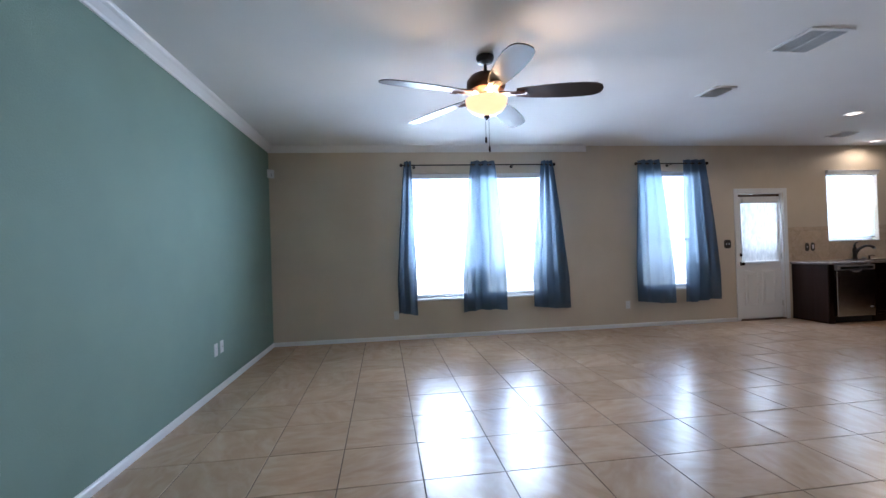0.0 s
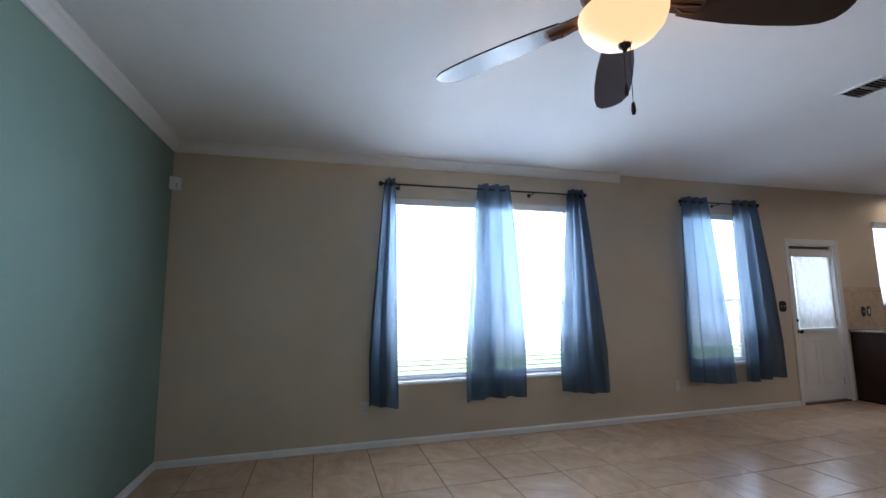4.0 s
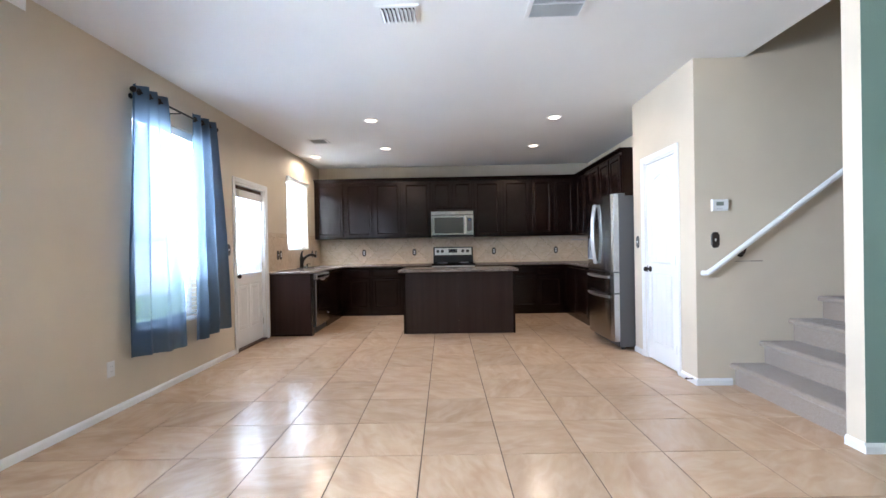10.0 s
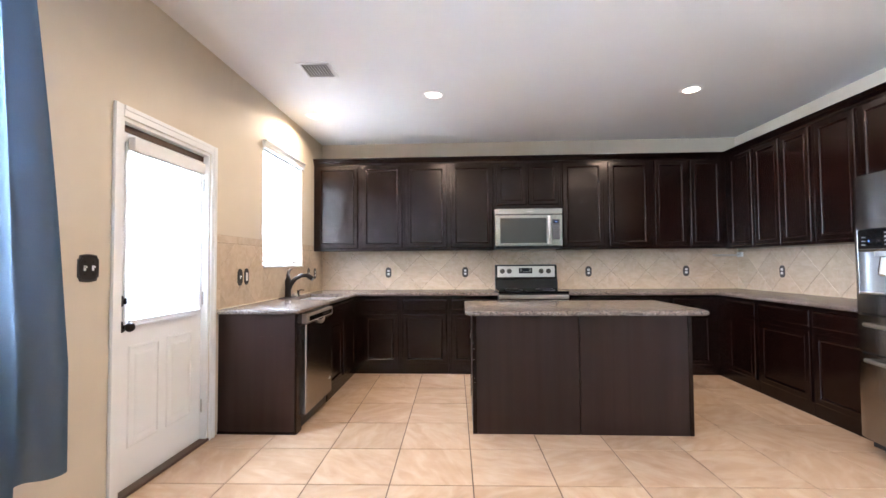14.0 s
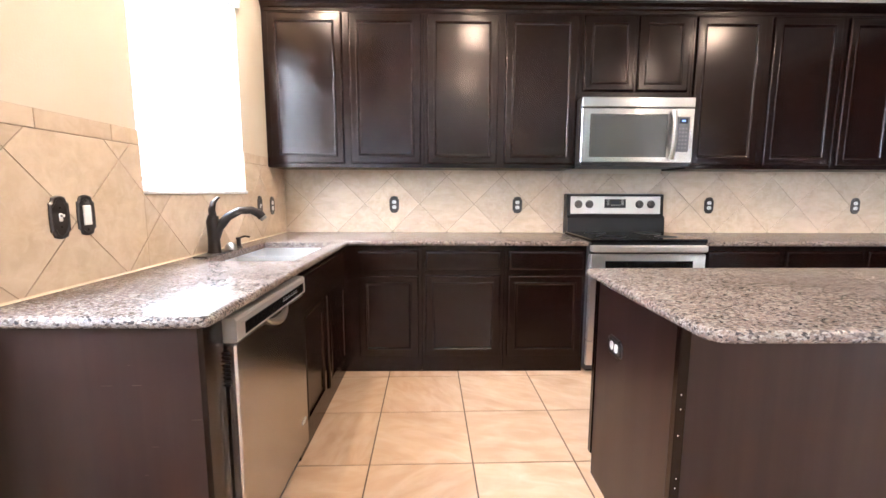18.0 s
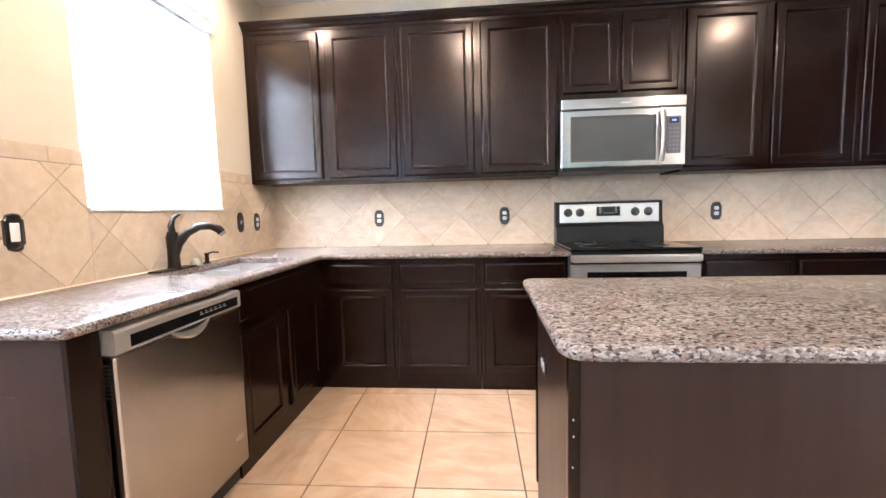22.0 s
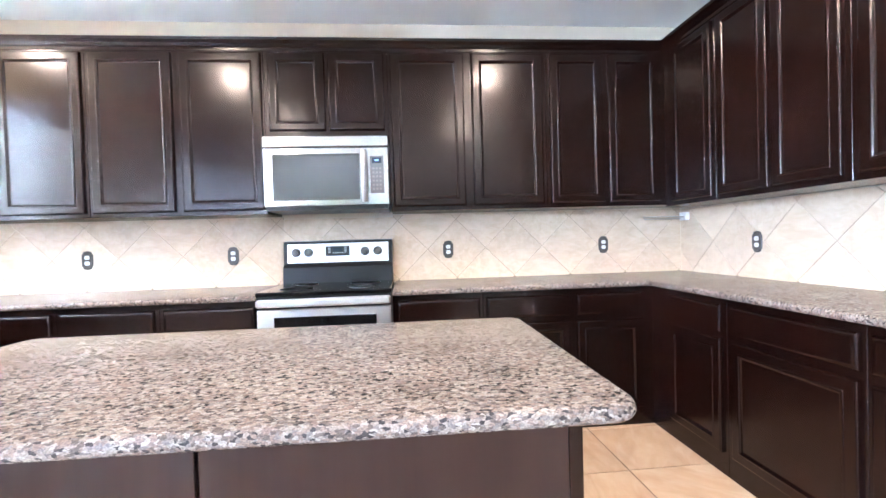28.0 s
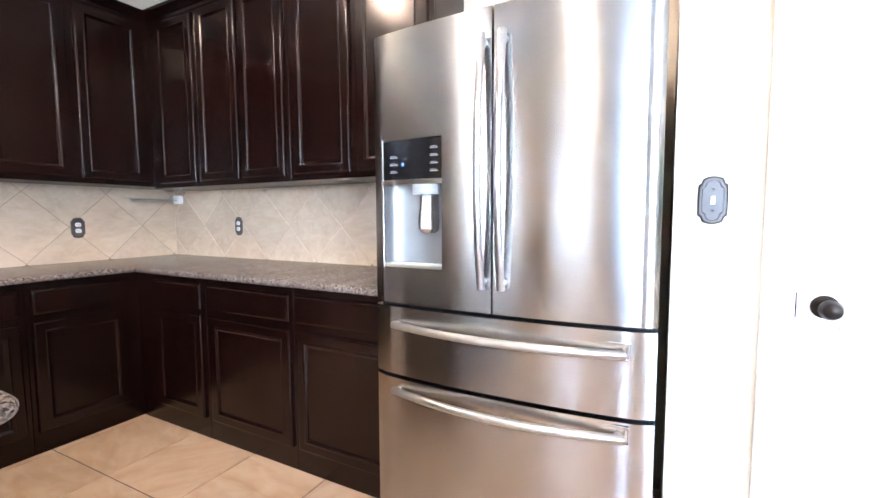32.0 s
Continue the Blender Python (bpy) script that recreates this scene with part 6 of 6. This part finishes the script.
for y in (0.0195, -0.0195):
    part("socket", prism([(0.0165 * math.cos(k * math.pi / 10), y + max(-0.0135, min(0.0135, 0.0165 * math.sin(k * math.pi / 10)))) for k in range(20)], 0.004, 0.0082, FLAT), WHITE, isw)
isw.matrix_basis = facing(-1.872, IY1 - 0.0018, 0.64, "N") @ Matrix.Rotation(radians(90), 4, "Z")

th = thing("thermostat", (X_C, -4.83, 1.525), "white wall thermostat with a small grey screen", "thermostat")
part("body", nested(bmesh.new(), 0.135, 0.098, [(0, 0.016), (0.004, 0.022), (0.008, 0.023)], facing(X_C - 0.0003, -4.832, 1.526, "W")), WHITE, th)
part("screen", nested(bmesh.new(), 0.062, 0.032, [(0, 0.0238), (0.001, 0.0242)], facing(X_C - 0.0003, -4.826, 1.537, "W")), mat("grey_green_screen", (0.20, 0.23, 0.20), 0.3), th)
part("buttons", boxes((X_C - 0.026, X_C - 0.0235, -4.845, -4.838, 1.492, 1.498), (X_C - 0.026, X_C - 0.0235, -4.826, -4.819, 1.492, 1.498), (X_C - 0.026, X_C - 0.0235, -4.807, -4.800, 1.492, 1.498)), GREY, th)
se = thing("motion_sensor", (X_W + 0.05, -0.06, 2.39), "small white corner alarm sensor high on the wall", "sensor")
bm = prism([(X_W + 0.001, -0.075), (X_W + 0.001, -0.018), (X_W + 0.02, -0.001), (X_W + 0.075, -0.001), (X_W + 0.06, -0.045), (X_W + 0.045, -0.06)], 2.335, 2.445, FLAT)
part("body", soften(bm, 0.005), WHITE, se)
part("window", boxes((X_W + 0.047, X_W + 0.054, -0.058, -0.048, 2.35, 2.39)), GREY, se)
st = thing("door_stop", (X_C + 0.02, Y_P + 0.02, 0.045), "black spring door stop on the pantry baseboard", "door stop")
part("spring", tube(bmesh.new(), [(X_C + 0.04 + 0.006 * math.cos(k * 0.9), Y_P + 0.014 + 0.0012 * k, 0.045 + 0.006 * math.sin(k * 0.9)) for k in range(56)], 0.0016, 6), BLACK, st)
part("tip", lathe(bmesh.new(), [(0.008, 0.0), (0.009, -0.012), (0.001, -0.013)], (X_C + 0.04, Y_P + 0.082, 0.045), "Y", 12), BLACK, st)
rk = thing("towel_bar", (-0.1, -4.97, 1.34), "thin metal towel bar under the corner cabinet", "towel bar")
bm = tube(bmesh.new(), [(-0.1, -4.83, 1.318), (-0.1, -5.15, 1.318)], 0.005, 8)
part("bar", bm, CHROME, rk)
part("bar", tube(bmesh.new(), [(-0.06, -4.86, 1.305), (-0.06, -5.15, 1.305)], 0.004, 8), CHROME, rk)
part("bracket", boxes((-0.12, -0.045, -5.1815, -5.148, 1.29, 1.35), bevel=0.004), WHITE, rk, "small white wall bracket")
# slim lights under the wall cabinets
ul = thing("cabinet_light_strip", (-0.2, -0.8, Z_UB), "slim white light strip under a wall cabinet, off", "light strip", "cabinet light strips")
part("strip", boxes((-0.02, 0.02, -0.40, 0.40, -0.012, -0.001), bevel=0.003), WHITE, ul)
put(ul, [Matrix.Translation((-0.285, y, Z_UB)) for y in (-0.60, -1.68, -3.5, -4.45)] + [Matrix.Translation((-1.2, FR_U - 0.06, Z_UB - 0.012)) @ Matrix.Rotation(radians(90), 4, "Z")])

# ---- outside ----
solo("ground", boxes((-150, 150, -150, 150, -0.6, -0.2)), GRASS, "green lawn round the house", "lawn", kind="structure")
solo("patio", boxes((-6.0, -0.5, 0.2, 3.2, -0.25, -0.12), bevel=0.01), CONCRETE, "grey concrete patio slab behind the house", "patio", kind="structure")
fence = thing("fence", (-4, 7.2, -0.2), "weathered board fence round the back yard", "fence", kind="structure")
fb = mesh_of("board", boxes((-0.07, 0.07, -0.01, 0.01, 0.0, 1.75)), FENCE)
for i in range(150):
    b = hang(new("board", fb), fence)
    b.location = (-16 + 0.15 * i, 7.2 + 0.004 * (i % 3), -0.198)
for zz in (0.25, 1.25):
    part("rail", boxes((-16.1, 6.5, 7.215, 7.255, zz - 0.2, zz - 0.11)), FENCE, fence)

# ---- floor tiles ----
P, TH, U0, V0 = 0.467, radians(0.95), 0.2283, 0.0676
ct, sn = math.cos(TH), math.sin(TH)
to_world = lambda u, v: (u * ct - v * sn, u * sn + v * ct)
GAP = 0.0032
full = None
REGIONS = [(X_W + 0.002, -0.002, Y_R, -0.002), (X_W + 0.002, X_G - 0.002, Y_S + 0.002, Y_R)]
for i in range(-30, 8):
    for j in range(-25, 8):
        u, v = U0 + P * i, V0 + P * j
        h = P / 2 - GAP
        cu, cv_ = u + P / 2, v + P / 2
        quad = [to_world(cu + a * h, cv_ + b * h) for a, b in ((-1, -1), (1, -1), (1, 1), (-1, 1))]
        for (x0, x1, y0, y1) in REGIONS:
            poly = clip(quad, x0, x1, y0, y1)
            if not poly:
                continue
            cx, cy = to_world(cu, cv_)
            whole = len(poly) == 4 and all(math.dist(p, q) < 1e-6 for p, q in zip(sorted(poly), sorted(quad)))
            if whole:
                if full is None:
                    full = mesh_of("tile", prism([(x - cx, y - cy) for x, y in poly], -0.0034, 0.0, FLAT, 0.0009), FLOOR_TILE)
                o = hang(new("tile", full), floor)
            elif max(p[0] for p in poly) - min(p[0] for p in poly) > 0.012 and max(p[1] for p in poly) - min(p[1] for p in poly) > 0.012:
                o = hang(new("tile", mesh_of("tile", prism([(x - cx, y - cy) for x, y in poly], -0.0034, 0.0, FLAT, 0.0009), FLOOR_TILE)), floor)
            else:
                continue
            o.location = (cx, cy, 0)


# ---- wall tiles ----
def splash(name, to, u0, u1, v0, v1, vu, vv, label, holes=(), side=0.305):
    """Diagonal stone tiles on a wall, with a lattice corner at (vu, vv)."""
    back = with_holes(u0, u1, v0, v1, list(holes), 0.0005, 0.006, to)
    t = solo(name, back, WALL_GROUT, label, "backsplash", kind="structure")
    d = side * math.sqrt(0.5)
    g = 0.0014 * math.sqrt(2)
    n = 0
    for i in range(-40, 41):
        for j in range(-12, 13):
            if (i + j) % 2:
                continue
            cu, cv2 = vu + d * i, vv + d * (j + 1)
            quad = [(cu - d + g, cv2), (cu, cv2 - d + g), (cu + d - g, cv2), (cu, cv2 + d - g)]
            cut = [(u0, u1, v0, v1)]
            for h in holes:
                cut = [r for c in cut for r in split_rect(c, h)]
            for r in cut:
                poly = clip(quad, *r)
                if len(poly) < 3 or max(p[0] for p in poly) - min(p[0] for p in poly) < 0.012 or max(p[1] for p in poly) - min(p[1] for p in poly) < 0.012:
                    continue
                o = hang(new("tile", mesh_of("tile", prism(poly, 0.0055, 0.0092, to, 0.0012), WALL_TILE)), t)
                n += 1
    return t


def split_rect(r, h):
    """The parts of r outside the hole h, cut along the hole's upright edges first."""
    u0, u1, v0, v1 = r
    a, b, c, d = max(u0, h[0]), min(u1, h[1]), max(v0, h[2]), min(v1, h[3])
    if a >= b or c >= d:
        return [r]
    out = [(u0, a, v0, v1), (b, u1, v0, v1), (a, b, v0, c), (a, b, d, v1)]
    return [o for o in out if o[1] - o[0] > 0.003 and o[3] - o[2] > 0.003]


splash("backsplash_east", lambda u, v, w: (-w, u, v), Y_R + 0.01, -0.01, Z_CT - 0.002, Z_UB - 0.003, -0.63, 1.13, "tan stone tiles laid diagonally behind the range", [(-2.97, -2.19, Z_UB - 0.02, Z_UB + 0.3)])
splash("backsplash_side", lambda u, v, w: (u, Y_R + w, v), X_P + 0.9, -0.01, Z_CT - 0.002, Z_UB - 0.015, -0.36, 1.13, "tan stone tiles laid diagonally on the side wall")
bs = splash("backsplash_north", lambda u, v, w: (u, -w, v), -2.328, -0.01, Z_CT - 0.002, 1.398, -2.205, 1.333, "tan stone tiles laid diagonally round the window with a straight border", [(WK[0] - 0.001, WK[1] + 0.001, ZK_SILL, 1.5)])
part("border_backing", boxes((-2.406, WK[0] - 0.001, -0.006, -0.0005, 1.3985, 1.459), (WK[1] + 0.001, -0.33, -0.006, -0.0005, 1.3985, 1.459), (-2.406, -2.3285, -0.006, -0.0005, Z_CT - 0.002, 1.398)), WALL_GROUT, bs)
x = -2.405
for a, b in ((-2.405, WK[0] - 0.002), (WK[1] + 0.002, -0.332)):
    x = a
    while x < b - 0.02:
        e = min(b, x + 0.303)
        part("border_tile", prism([(x + 0.0012, 1.4005), (e - 0.0012, 1.4005), (e - 0.0012, 1.458), (x + 0.0012, 1.458)], 0.0055, 0.0092, lambda u, v, w: (u, -w, v), 0.0012), WALL_TILE, bs)
        x = e
for a, b in ((0.9045, 1.056), (1.056, 1.398)):
    part("edge_tile", prism([(-2.404, a + 0.0012), (-2.3305, a + 0.0012), (-2.3305, b - 0.0012), (-2.404, b - 0.0012)], 0.0055, 0.0092, lambda u, v, w: (u, -w, v), 0.0012), WALL_TILE, bs)
CAULK = mat("cream_caulk", (0.62, 0.52, 0.38), 0.6)
part("caulk_bead", prism([(0.0093, Z_CT + 0.0003), (0.0150, Z_CT + 0.0003), (0.0093, Z_CT + 0.0065)], -2.36, -0.02, lambda u, v, w: (w, -u, v)), CAULK, bs)
